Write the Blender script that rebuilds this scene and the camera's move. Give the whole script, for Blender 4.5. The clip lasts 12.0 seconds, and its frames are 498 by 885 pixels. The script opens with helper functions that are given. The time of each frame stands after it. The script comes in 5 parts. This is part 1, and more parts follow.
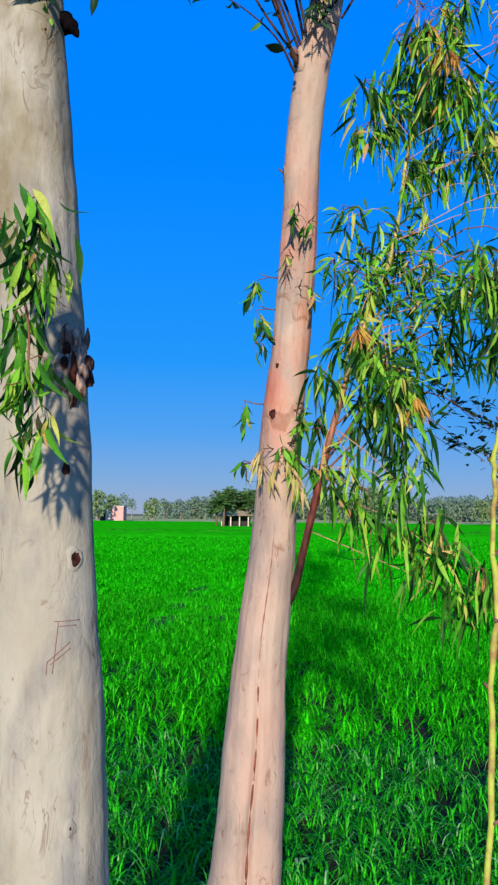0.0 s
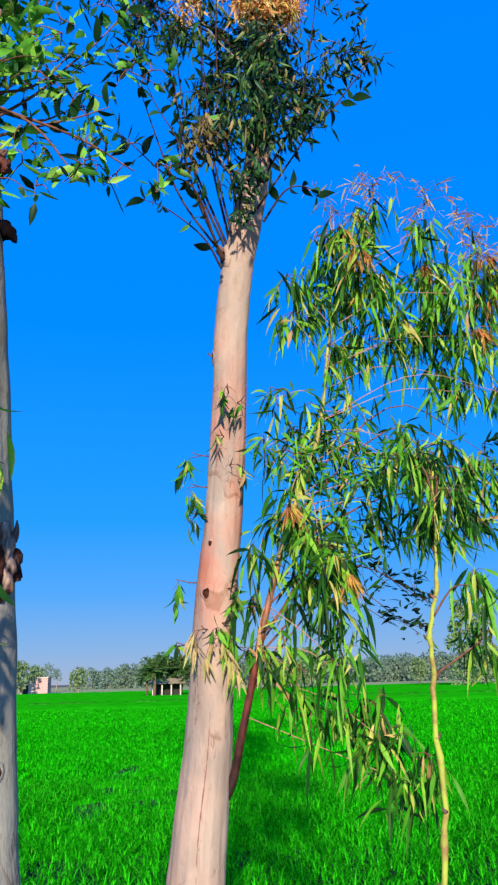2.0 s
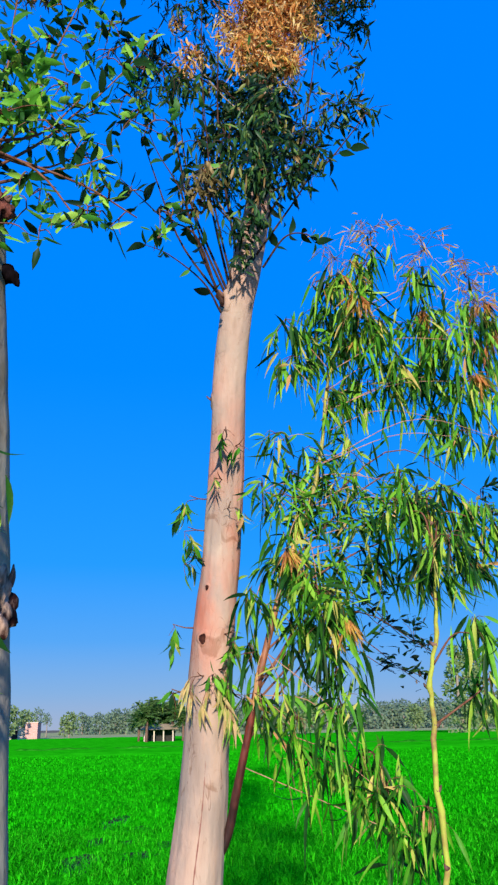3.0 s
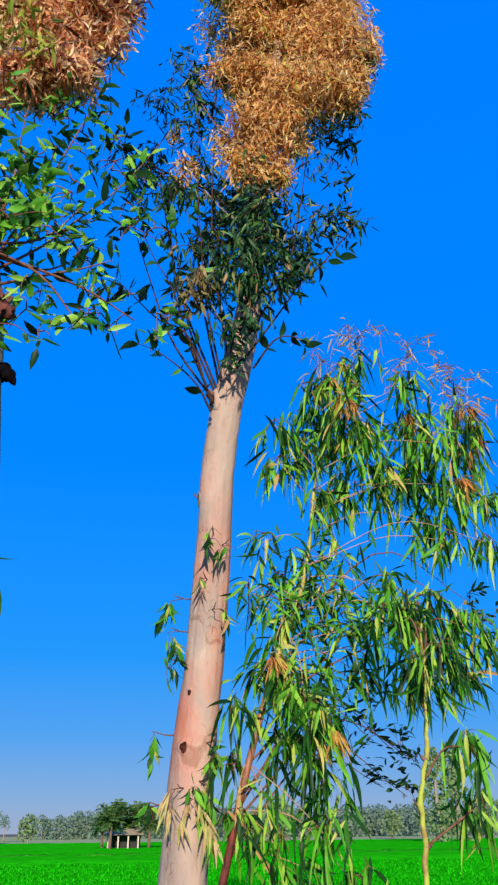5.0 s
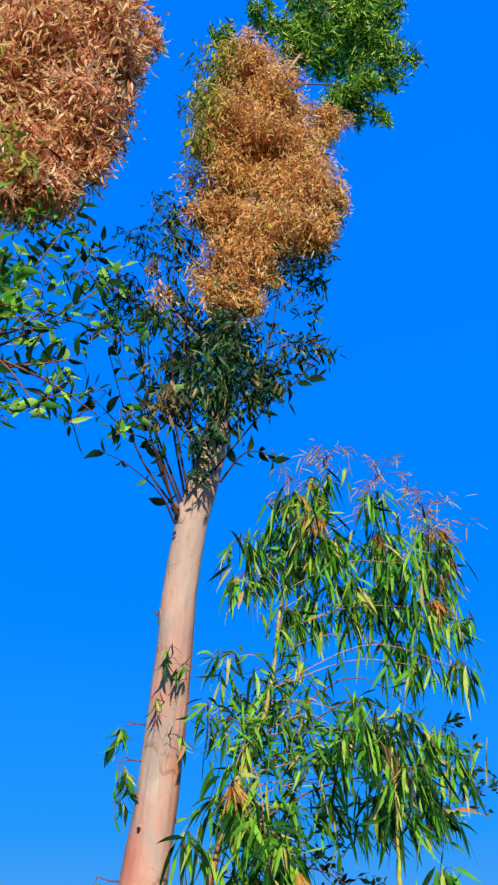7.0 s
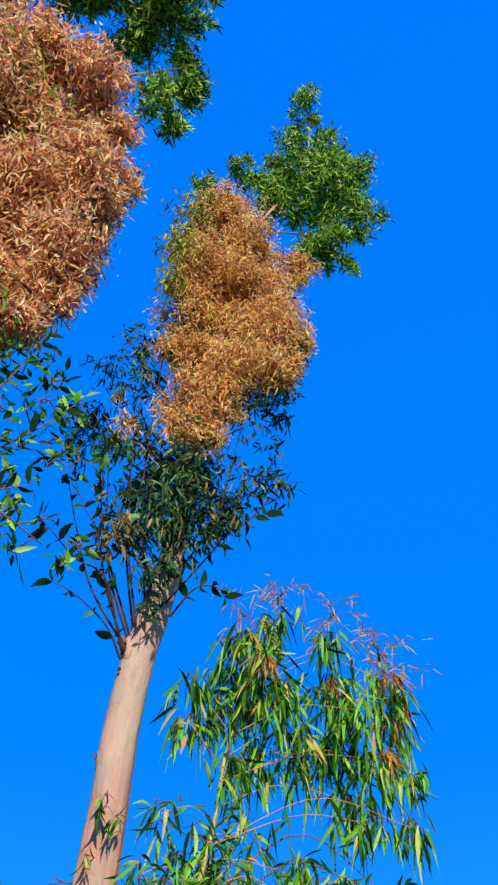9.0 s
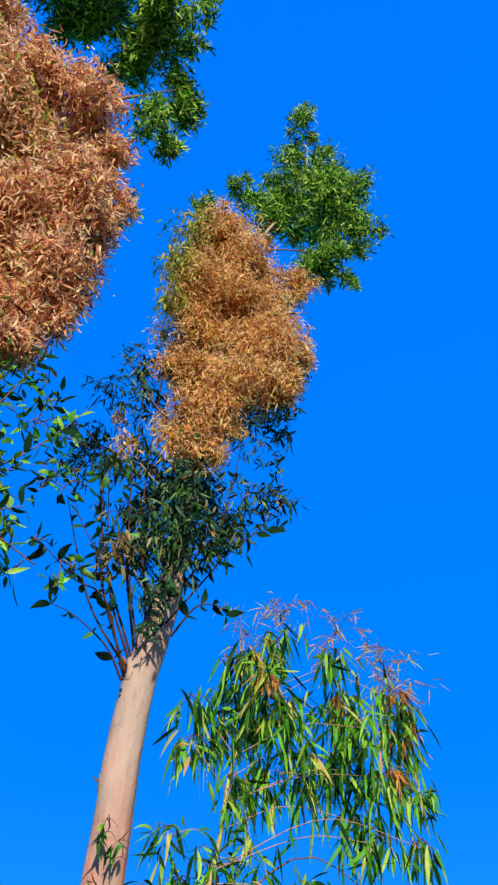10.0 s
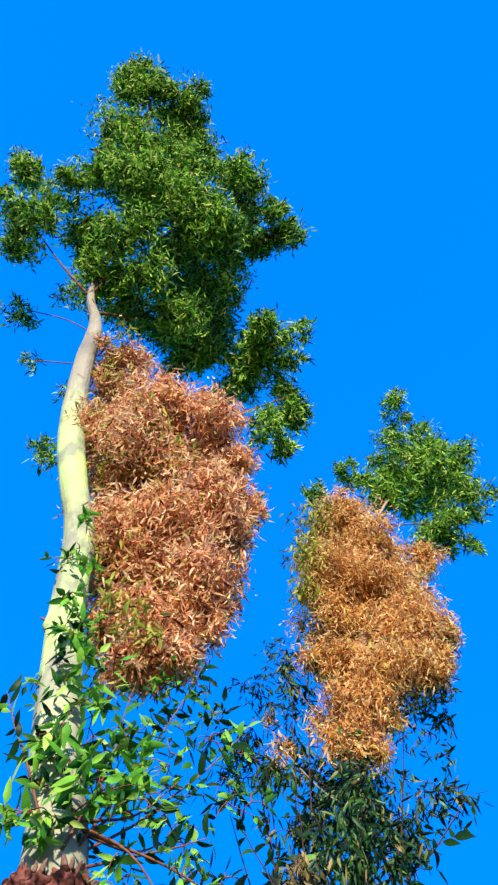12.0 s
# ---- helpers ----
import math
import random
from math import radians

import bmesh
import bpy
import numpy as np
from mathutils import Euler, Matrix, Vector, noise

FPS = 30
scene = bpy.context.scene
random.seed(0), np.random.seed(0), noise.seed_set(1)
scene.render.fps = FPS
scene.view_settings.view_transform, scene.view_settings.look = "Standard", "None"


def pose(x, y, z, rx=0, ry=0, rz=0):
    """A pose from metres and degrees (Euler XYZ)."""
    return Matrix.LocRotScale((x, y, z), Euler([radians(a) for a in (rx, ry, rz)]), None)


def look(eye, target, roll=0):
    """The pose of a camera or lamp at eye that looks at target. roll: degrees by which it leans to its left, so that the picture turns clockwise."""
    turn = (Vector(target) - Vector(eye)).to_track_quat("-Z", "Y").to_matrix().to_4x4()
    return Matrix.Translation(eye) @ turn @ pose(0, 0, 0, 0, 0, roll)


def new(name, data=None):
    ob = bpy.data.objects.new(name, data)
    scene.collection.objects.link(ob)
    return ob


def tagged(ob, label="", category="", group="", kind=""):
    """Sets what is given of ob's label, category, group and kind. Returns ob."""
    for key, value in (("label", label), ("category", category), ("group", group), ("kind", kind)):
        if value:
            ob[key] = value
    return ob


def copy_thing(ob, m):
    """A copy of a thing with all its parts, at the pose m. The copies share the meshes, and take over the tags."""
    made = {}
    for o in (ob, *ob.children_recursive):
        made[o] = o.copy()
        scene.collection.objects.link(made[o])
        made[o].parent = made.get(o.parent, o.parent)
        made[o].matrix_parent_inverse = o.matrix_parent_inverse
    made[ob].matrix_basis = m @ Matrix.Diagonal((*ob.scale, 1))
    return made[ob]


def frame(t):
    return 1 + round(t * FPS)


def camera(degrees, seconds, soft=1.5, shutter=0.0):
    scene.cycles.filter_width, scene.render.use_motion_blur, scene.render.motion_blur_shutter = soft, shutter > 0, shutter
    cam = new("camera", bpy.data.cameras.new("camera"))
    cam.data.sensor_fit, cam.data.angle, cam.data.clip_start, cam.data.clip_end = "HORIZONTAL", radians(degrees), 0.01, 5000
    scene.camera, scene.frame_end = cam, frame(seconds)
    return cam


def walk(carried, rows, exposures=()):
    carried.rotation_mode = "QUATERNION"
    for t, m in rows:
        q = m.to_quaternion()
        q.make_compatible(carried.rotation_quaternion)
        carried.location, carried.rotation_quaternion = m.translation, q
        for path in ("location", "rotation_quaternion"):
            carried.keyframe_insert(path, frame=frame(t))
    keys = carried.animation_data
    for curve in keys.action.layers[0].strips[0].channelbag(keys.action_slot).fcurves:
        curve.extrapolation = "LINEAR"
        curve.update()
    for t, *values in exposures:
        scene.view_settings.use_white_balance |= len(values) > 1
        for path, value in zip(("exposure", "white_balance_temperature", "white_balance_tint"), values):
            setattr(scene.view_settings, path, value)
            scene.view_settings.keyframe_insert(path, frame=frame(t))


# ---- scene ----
cam = camera(35.0, 12.0, 2.4)
PATH = [
    (0, (0.016, -0.037, 1.644), (0.043, 1.954, 1.826), 0.6),
    (0.5, (0.004, -0.041, 1.66), (0.134, 1.926, 1.994), -0.9),
    (1, (0.005, -0.038, 1.682), (0.157, 1.908, 2.118), -0.7),
    (1.5, (0.007, -0.046, 1.698), (0.206, 1.871, 2.234), -0.7),
    (2, (0.009, -0.043, 1.709), (0.208, 1.862, 2.284), -1.5),
    (2.5, (0.01, -0.034, 1.715), (0.212, 1.857, 2.335), -1.7),
    (3, (0.0, -0.038, 1.717), (0.209, 1.833, 2.392), -1.2),
    (5, (-0.038, -0.041, 1.752), (0.219, 1.735, 2.635), -0.6),
    (5.5, (-0.08, 0.0, 1.742), (0.191, 1.705, 2.751), -0.6),
    (6, (-0.065, 0.042, 1.716), (0.236, 1.715, 2.77), -0.6),
    (6.5, (-0.064, 0.067, 1.681), (0.245, 1.674, 2.831), -0.6),
    (7, (0.022, 0.083, 1.642), (0.306, 1.644, 2.859), -0.5),
    (7.5, (0.053, 0.102, 1.646), (0.372, 1.625, 2.903), -0.1),
    (9.5, (0.102, 0.048, 1.674), (0.405, 1.356, 3.157), 0.2),
    (10, (0.128, 0.064, 1.675), (0.407, 1.374, 3.16), -0.4),
    (10.5, (0.115, 0.056, 1.639), (0.364, 1.262, 3.215), -0.5),
    (11, (0.077, 0.062, 1.608), (0.153, 1.078, 3.329), 2.74),
    (11.5, (0.016, 0.037, 1.611), (-0.020, 0.910, 3.410), 4.97),
    (12, (-0.044, 0.019, 1.679), (-0.093, 0.777, 3.529), 5.79),
]
walk(cam, [(t, look(eye, target, roll)) for t, eye, target, roll in PATH], [(0.0, 0.36), (0.5, 0.5), (1.5, 0.53), (3.0, 0.46), (5.0, 0.38), (10.5, 0.36), (11.5, 0.62), (12.0, 0.84)])

# ---- world, sun ----
SUN_AZ, SUN_EL = 185.0, 16.0        # compass degrees clockwise from +y, and height
world = bpy.data.worlds.new("sky")
scene.world = world
world.use_nodes = True
wn, wl = world.node_tree.nodes, world.node_tree.links
sky = wn.new("ShaderNodeTexSky")
sky.sky_type = "NISHITA"
sky.sun_disc = False
sky.sun_elevation, sky.sun_rotation = radians(SUN_EL), radians(SUN_AZ)
sky.air_density, sky.dust_density, sky.ozone_density = 1.0, 0.6, 2.0
tint = wn.new("ShaderNodeHueSaturation")
tint.inputs["Saturation"].default_value, tint.inputs["Value"].default_value = 1.5, 0.05
wl.new(sky.outputs[0], tint.inputs["Color"])
# clear, hazy at the horizon and deep blue above
geo, sep, deep = wn.new("ShaderNodeTexCoord"), wn.new("ShaderNodeSeparateXYZ"), wn.new("ShaderNodeValToRGB")
wl.new(geo.outputs["Generated"], sep.inputs[0])
wl.new(sep.outputs["Z"], deep.inputs[0])
for p, c in ((0.0, (0.27, 0.34, 0.50)), (0.04, (0.16, 0.32, 0.60)), (0.10, (0.055, 0.28, 0.72)), (0.19, (0.008, 0.25, 0.80)), (0.42, (0.0, 0.200, 0.88)), (1.0, (0.0, 0.165, 0.85))):
    e = deep.color_ramp.elements.new(p) if p not in (0.0, 1.0) else deep.color_ramp.elements[0 if p == 0.0 else -1]
    e.color = (*c, 1)
blend = wn.new("ShaderNodeMix")
blend.data_type = "RGBA"
blend.inputs[0].default_value = 0.9
wl.new(tint.outputs[0], blend.inputs[6])
wl.new(deep.outputs[0], blend.inputs[7])
# wide pale glow round the sun
toward, lift, power, glow = wn.new("ShaderNodeVectorMath"), wn.new("ShaderNodeMapRange"), wn.new("ShaderNodeMath"), wn.new("ShaderNodeMix")
toward.operation, power.operation, glow.data_type, glow.blend_type = "DOT_PRODUCT", "POWER", "RGBA", "ADD"
toward.inputs[1].default_value = (math.sin(radians(SUN_AZ)) * math.cos(radians(SUN_EL)), math.cos(radians(SUN_AZ)) * math.cos(radians(SUN_EL)), math.sin(radians(SUN_EL)))
wl.new(geo.outputs["Generated"], toward.inputs[0])
wl.new(toward.outputs["Value"], lift.inputs[0])
lift.inputs[1].default_value = -1.0
wl.new(lift.outputs[0], power.inputs[0])
power.inputs[1].default_value = 26.0
wl.new(power.outputs[0], glow.inputs[0])
wl.new(blend.outputs[2], glow.inputs[6])
glow.inputs[7].default_value = (0.5, 1.2, 1.7, 1)
wl.new(glow.outputs[2], wn["Background"].inputs[0])
wn["Background"].inputs[1].default_value = 1.0
sun = new("sun", bpy.data.lights.new("sun", "SUN"))
sun.data.energy, sun.data.angle, sun.data.color = 5.0, radians(2.0), (1.0, 0.91, 0.78)
SUN_DIR = Vector((math.sin(radians(SUN_AZ)) * math.cos(radians(SUN_EL)), math.cos(radians(SUN_AZ)) * math.cos(radians(SUN_EL)), math.sin(radians(SUN_EL))))
sun.matrix_world = look(SUN_DIR * 60, (0, 0, 0))


# ---- materials ----
def material(name):
    m = bpy.data.materials.new(name)
    m.use_nodes = True
    return m, m.node_tree.nodes, m.node_tree.links, m.node_tree.nodes["Principled BSDF"]


def ramp(nodes, stops):
    r = nodes.new("ShaderNodeValToRGB")
    e = r.color_ramp.elements
    while len(e) < len(stops):
        e.new(0.5)
    for el, (p, c) in zip(e, stops):
        el.position, el.color = p, (*c, 1)
    return r


def noise_node(nodes, links, scale, stretch=(1, 1, 1), detail=4.0, rough=0.55, coord="Object"):
    tc, mp, nz = nodes.new("ShaderNodeTexCoord"), nodes.new("ShaderNodeMapping"), nodes.new("ShaderNodeTexNoise")
    mp.inputs["Scale"].default_value = stretch
    nz.inputs["Scale"].default_value, nz.inputs["Detail"].default_value, nz.inputs["Roughness"].default_value = scale, detail, rough
    links.new(tc.outputs[coord], mp.inputs[0])
    links.new(mp.outputs[0], nz.inputs["Vector"])
    return nz


def mix(nodes, links, fac, a, b, mode="MIX"):
    mx = nodes.new("ShaderNodeMix")
    mx.data_type, mx.blend_type = "RGBA", mode
    for socket, value in ((0, fac), (6, a), (7, b)):
        if hasattr(value, "is_linked"):
            links.new(value, mx.inputs[socket])
        elif socket == 0:
            mx.inputs[0].default_value = value
        else:
            mx.inputs[socket].default_value = (*value, 1)
    return mx.outputs[2]


def bump(nodes, links, bsdf, heights, dist=0.004):
    last = None
    for h, s in heights:
        b = nodes.new("ShaderNodeBump")
        b.inputs["Strength"].default_value, b.inputs["Distance"].default_value = s, dist
        links.new(h, b.inputs["Height"])
        if last:
            links.new(last, b.inputs["Normal"])
        last = b.outputs[0]
    links.new(last, bsdf.inputs["Normal"])


def heights(nodes, links, zs, shares):
    """The share that a patch has at each height, in metres, along the trunk."""
    tc, sp, part_of = nodes.new("ShaderNodeTexCoord"), nodes.new("ShaderNodeSeparateXYZ"), nodes.new("ShaderNodeMath")
    part_of.operation = "DIVIDE"
    part_of.inputs[1].default_value = 10.0
    links.new(tc.outputs["Object"], sp.inputs[0])
    links.new(sp.outputs["Z"], part_of.inputs[0])
    r = ramp(nodes, [(z / 10.0, (w, w, w)) for z, w in zip(zs, shares)])
    links.new(part_of.outputs[0], r.inputs[0])
    return r.outputs[0]


def bark(name, pale, warm, grey, warm_from=0.5, fresh=None, fresh_z=(0, 1), warm_z=None, blotch_scale=2.6):
    """Smooth shed eucalyptus bark: pale ground, warm and grey blotches, faint wrinkles and specks.
    fresh: the colour of newly bared bark, in patches over the heights fresh_z.
    warm_z: heights (0, full, full, 0) between which the warm blotches are strongest.
    On pale_bark these blotches are dark and stand in for leaf shadows."""
    m, n, l, b = material(name)
    blotch = noise_node(n, l, blotch_scale, (1, 1, 0.55), 5, 0.6)
    r1 = ramp(n, [(warm_from - 0.10, (0, 0, 0)), (warm_from + 0.12, (1, 1, 1))])
    l.new(blotch.outputs["Fac"], r1.inputs[0])
    warmth = r1.outputs[0]
    if warm_z:
        part_of = n.new("ShaderNodeMath")
        part_of.operation = "MULTIPLY"
        l.new(warmth, part_of.inputs[0])
        l.new(heights(n, l, warm_z, (0.25, 1, 1, 0.35)), part_of.inputs[1])
        warmth = part_of.outputs[0]
    col = mix(n, l, warmth, pale, warm)
    if fresh:
        up = heights(n, l, fresh_z, (0, 1, 1, 0))
        patch = noise_node(n, l, 2.3, (1, 1, 0.7), 3, 0.5)
        rp = ramp(n, [(0.40, (0.25, 0.25, 0.25)), (0.56, (1, 1, 1))])
        l.new(patch.outputs["Fac"], rp.inputs[0])
        share = n.new("ShaderNodeMath")
        share.operation = "MULTIPLY"
        l.new(up, share.inputs[0])
        l.new(rp.outputs[0], share.inputs[1])
        col = mix(n, l, share.outputs[0], col, fresh)
    ash = noise_node(n, l, 7.0, (1, 1, 0.45), 6, 0.6)
    r2 = ramp(n, [(0.48, (0, 0, 0)), (0.62, (0.8, 0.8, 0.8))])
    l.new(ash.outputs["Fac"], r2.inputs[0])
    col = mix(n, l, r2.outputs[0], col, grey)
    streak = noise_node(n, l, 20.0, (1, 1, 0.14), 5, 0.6)
    r3 = ramp(n, [(0.30, (0.62, 0.55, 0.50)), (0.48, (1, 1, 1)), (0.8, (1.10, 1.10, 1.10))])
    l.new(streak.outputs["Fac"], r3.inputs[0])
    col = mix(n, l, 0.5, col, r3.outputs[0], "MULTIPLY")
    flake = noise_node(n, l, 13.0, (1, 1, 0.7), 5, 0.6)
    flake.inputs["Distortion"].default_value = 1.2
    r5 = ramp(n, [(0.30, (0.66, 0.55, 0.48)), (0.38, (1, 1, 1)), (0.62, (1, 1, 1)), (0.72, (1.10, 1.09, 1.05))])
    l.new(flake.outputs["Fac"], r5.inputs[0])
    col = mix(n, l, 0.8, col, r5.outputs[0], "MULTIPLY")
    crack = noise_node(n, l, 15.0, (1, 1, 0.30), 3, 0.5)
    crack.inputs["Distortion"].default_value = 1.6
    r6 = ramp(n, [(0.487, (1, 1, 1)), (0.497, (0.50, 0.38, 0.32)), (0.503, (0.50, 0.38, 0.32)), (0.513, (1, 1, 1))])
    l.new(crack.outputs["Fac"], r6.inputs[0])
    where = noise_node(n, l, 6.0, (1, 1, 0.6), 2)
    r7 = ramp(n, [(0.50, (0, 0, 0)), (0.62, (0.8, 0.8, 0.8))])
    l.new(where.outputs["Fac"], r7.inputs[0])
    col = mix(n, l, r7.outputs[0], col, r6.outputs[0], "MULTIPLY")
    speck = noise_node(n, l, 55.0, (1, 1, 0.5), 2)
    r4 = ramp(n, [(0.71, (1, 1, 1)), (0.77, (0.45, 0.30, 0.22))])
    l.new(speck.outputs["Fac"], r4.inputs[0])
    col = mix(n, l, 0.6, col, r4.outputs[0], "MULTIPLY")
    l.new(col, b.inputs["Base Color"])
    b.inputs["Roughness"].default_value = 0.75
    b.inputs["Specular IOR Level"].default_value = 0.2
    wrinkle = noise_node(n, l, 30.0, (1, 1, 0.6), 3, 0.5)
    wrinkle.inputs["Distortion"].default_value = 1.5
    fine = noise_node(n, l, 110.0, (1, 1, 0.4), 4)
    bump(n, l, b, [(streak.outputs["Fac"], 0.5), (flake.outputs["Fac"], 0.45), (wrinkle.outputs["Fac"], 0.4), (ash.outputs["Fac"], 0.35), (r6.outputs[0], 0.2), (fine.outputs["Fac"], 0.15)], 0.006)
    return m


def leaf(name, stops, single=False, thin=0.35, rough=0.45, gloss=0.18):
    """Leaf blade: colour differs from leaf to leaf; part of the light passes through."""
    m, n, l, b = material(name)
    if single:
        src = n.new("ShaderNodeObjectInfo").outputs["Random"]
    else:
        src = n.new("ShaderNodeNewGeometry").outputs["Random Per Island"]
    r = ramp(n, stops)
    l.new(src, r.inputs[0])
    nz = noise_node(n, l, 30.0, (1, 1, 1), 3)
    r2 = ramp(n, [(0.3, (0.75, 0.75, 0.75)), (0.7, (1.15, 1.15, 1.1))])
    l.new(nz.outputs["Fac"], r2.inputs[0])
    col = mix(n, l, 1.0, r.outputs[0], r2.outputs[0], "MULTIPLY")
    l.new(col, b.inputs["Base Color"])
    b.inputs["Roughness"].default_value, b.inputs["Specular IOR Level"].default_value = rough, gloss
    tr, ms = n.new("ShaderNodeBsdfTranslucent"), n.new("ShaderNodeMixShader")
    l.new(col, tr.inputs["Color"])
    ms.inputs[0].default_value = thin
    l.new(b.outputs[0], ms.inputs[1])
    l.new(tr.outputs[0], ms.inputs[2])
    l.new(ms.outputs[0], n["Material Output"].inputs["Surface"])
    return m


def plain(name, a, b2, scale=20.0, stretch=(1, 1, 1), rough=0.8, strength=0.4, dist=0.004, gloss=0.15, span=(0.3, 0.7)):
    m, n, l, b = material(name)
    nz = noise_node(n, l, scale, stretch, 5)
    r = ramp(n, [(span[0], a), (span[1], b2)])
    l.new(nz.outputs["Fac"], r.inputs[0])
    l.new(r.outputs[0], b.inputs["Base Color"])
    b.inputs["Roughness"].default_value, b.inputs["Specular IOR Level"].default_value = rough, gloss
    bump(n, l, b, [(nz.outputs["Fac"], strength)], dist)
    return m


# dark blotches at 1.9 to 3.2 m: dappled leaf shadow painted into the bark
BARK_1 = bark("pale_bark", (0.335, 0.295, 0.22), (0.19, 0.15, 0.085), (0.20, 0.18, 0.155), 0.46, (0.48, 0.62, 0.20), (2.9, 3.6, 5.3, 6.0), warm_z=(1.9, 2.2, 2.85, 3.2), blotch_scale=6.5)
BARK_2 = bark("pink_bark", (0.40, 0.30, 0.225), (0.42, 0.12, 0.065), (0.28, 0.21, 0.165), 0.41, warm_z=(1.8, 2.1, 2.6, 3.1))
BURL = plain("burl_bark", (0.03, 0.010, 0.008), (0.42, 0.28, 0.21), 30.0, (1, 1, 0.4), 0.9, 1.0, 0.012, 0.1, (0.43, 0.57))
COLLAR = plain("collar_bark", (0.015, 0.006, 0.005), (0.20, 0.065, 0.045), 40.0, (1, 1, 0.6), 0.9, 1.0, 0.012, 0.08, (0.42, 0.62))
CHAR = plain("black_stub", (0.002, 0.0015, 0.002), (0.008, 0.005, 0.006), 70.0, (1, 1, 0.5), 0.95, 0.8, 0.004, 0.02)
DEAD_WOOD = plain("dead_wood", (0.05, 0.02, 0.015), (0.25, 0.14, 0.10), 60.0, (1, 1, 0.3), 0.9, 0.8)
WOUND = plain("dark_wound", (0.010, 0.004, 0.004), (0.07, 0.024, 0.016), 80.0, (1, 1, 1), 0.95, 0.8, 0.004, 0.03)
CARVED = plain("carved_groove", (0.16, 0.06, 0.045), (0.28, 0.13, 0.10), 90.0, (1, 1, 1), 0.9, 0.3)
SAP_RED = plain("red_gum_crack", (0.06, 0.018, 0.012), (0.27, 0.08, 0.05), 60.0, (1, 1, 0.3), 0.6, 0.5)
TWIG = plain("red_brown_twig", (0.10, 0.035, 0.02), (0.22, 0.10, 0.06), 60.0, (1, 1, 0.3))
# unlit copy of TWIG: the silhouette against the sky is painted into it
SHADED_TWIG = plain("shaded_twig", (0.02, 0.010, 0.008), (0.075, 0.036, 0.026), 60.0, (1, 1, 0.3))
LIMB = plain("grey_limb", (0.14, 0.11, 0.09), (0.32, 0.25, 0.19), 30.0, (1, 1, 0.2))
CROWN_LEAF = leaf("crown_leaf", [(0, (0.010, 0.035, 0.010)), (0.28, (0.035, 0.13, 0.018)), (0.52, (0.16, 0.40, 0.03)), (0.80, (0.36, 0.58, 0.06)), (1, (0.60, 0.62, 0.16))], thin=0.34, rough=0.55, gloss=0.1)
DRY_LEAF = leaf("dry_leaf", [(0, (0.10, 0.028, 0.018)), (0.11, (0.36, 0.11, 0.06)), (0.25, (0.72, 0.29, 0.14)), (0.57, (0.90, 0.51, 0.25)), (0.85, (0.96, 0.73, 0.44)), (0.94, (0.86, 0.62, 0.20)), (1, (0.36, 0.40, 0.07))], thin=0.5, rough=0.8, gloss=0.02)
GOLD_LEAF = leaf("golden_dry_leaf", [(0, (0.10, 0.032, 0.014)), (0.12, (0.36, 0.13, 0.045)), (0.27, (0.70, 0.31, 0.10)), (0.60, (0.90, 0.52, 0.18)), (0.85, (0.96, 0.73, 0.38)), (0.93, (0.85, 0.60, 0.15)), (1, (0.36, 0.40, 0.06))], thin=0.5, rough=0.8, gloss=0.02)
OLIVE_LEAF = leaf("olive_leaf", [(0, (0.14, 0.22, 0.02)), (0.5, (0.34, 0.36, 0.05)), (1, (0.6, 0.48, 0.10))], thin=0.4, gloss=0.06)
SHOOT_LEAF = leaf("shoot_leaf", [(0, (0.006, 0.025, 0.010)), (0.30, (0.014, 0.065, 0.014)), (0.48, (0.05, 0.22, 0.022)), (0.72, (0.16, 0.46, 0.04)), (1, (0.38, 0.60, 0.09))], thin=0.36, gloss=0.12)
BROAD_LEAF = leaf("broad_green_leaf", [(0, (0.012, 0.055, 0.012)), (0.25, (0.03, 0.14, 0.018)), (0.55, (0.12, 0.38, 0.03)), (0.85, (0.26, 0.54, 0.05)), (1, (0.48, 0.62, 0.12))], thin=0.4, gloss=0.1)
SINGLE_LEAF = leaf("broad_shoot_leaf", [(0, (0.006, 0.026, 0.010)), (0.5, (0.016, 0.075, 0.014)), (0.8, (0.10, 0.34, 0.03)), (1, (0.36, 0.56, 0.09))], single=True, thin=0.35, gloss=0.12)
# leaf greens lowered: the shade on these leaves is put into their colour
DARK_LEAF = leaf("shade_dark_leaf", [(0, (0.004, 0.014, 0.006)), (0.4, (0.010, 0.042, 0.012)), (0.75, (0.035, 0.11, 0.022)), (0.92, (0.12, 0.20, 0.04)), (1, (0.34, 0.20, 0.08))], thin=0.15)
OVAL_LEAF = leaf("dark_oval_leaf", [(0, (0.004, 0.016, 0.008)), (0.55, (0.010, 0.045, 0.014)), (0.85, (0.04, 0.15, 0.025)), (1, (0.14, 0.36, 0.05))], single=True, thin=0.18, gloss=0.12)
DULL_LEAF = leaf("dull_withered_leaf", [(0, (0.04, 0.03, 0.012)), (0.5, (0.15, 0.12, 0.045)), (1, (0.34, 0.24, 0.11))], thin=0.25, gloss=0.05)
PINK_TWIG = plain("pink_young_branch", (0.30, 0.12, 0.075), (0.46, 0.27, 0.16), 40.0, (1, 1, 0.3))
HANG_LEAF = leaf("hanging_leaf", [(0, (0.006, 0.028, 0.006)), (0.28, (0.018, 0.085, 0.011)), (0.50, (0.08, 0.30, 0.020)), (0.74, (0.20, 0.50, 0.03)), (0.91, (0.40, 0.58, 0.07)), (0.975, (0.62, 0.52, 0.13)), (1, (0.62, 0.30, 0.13))], single=True, thin=0.40, rough=0.45, gloss=0.14)
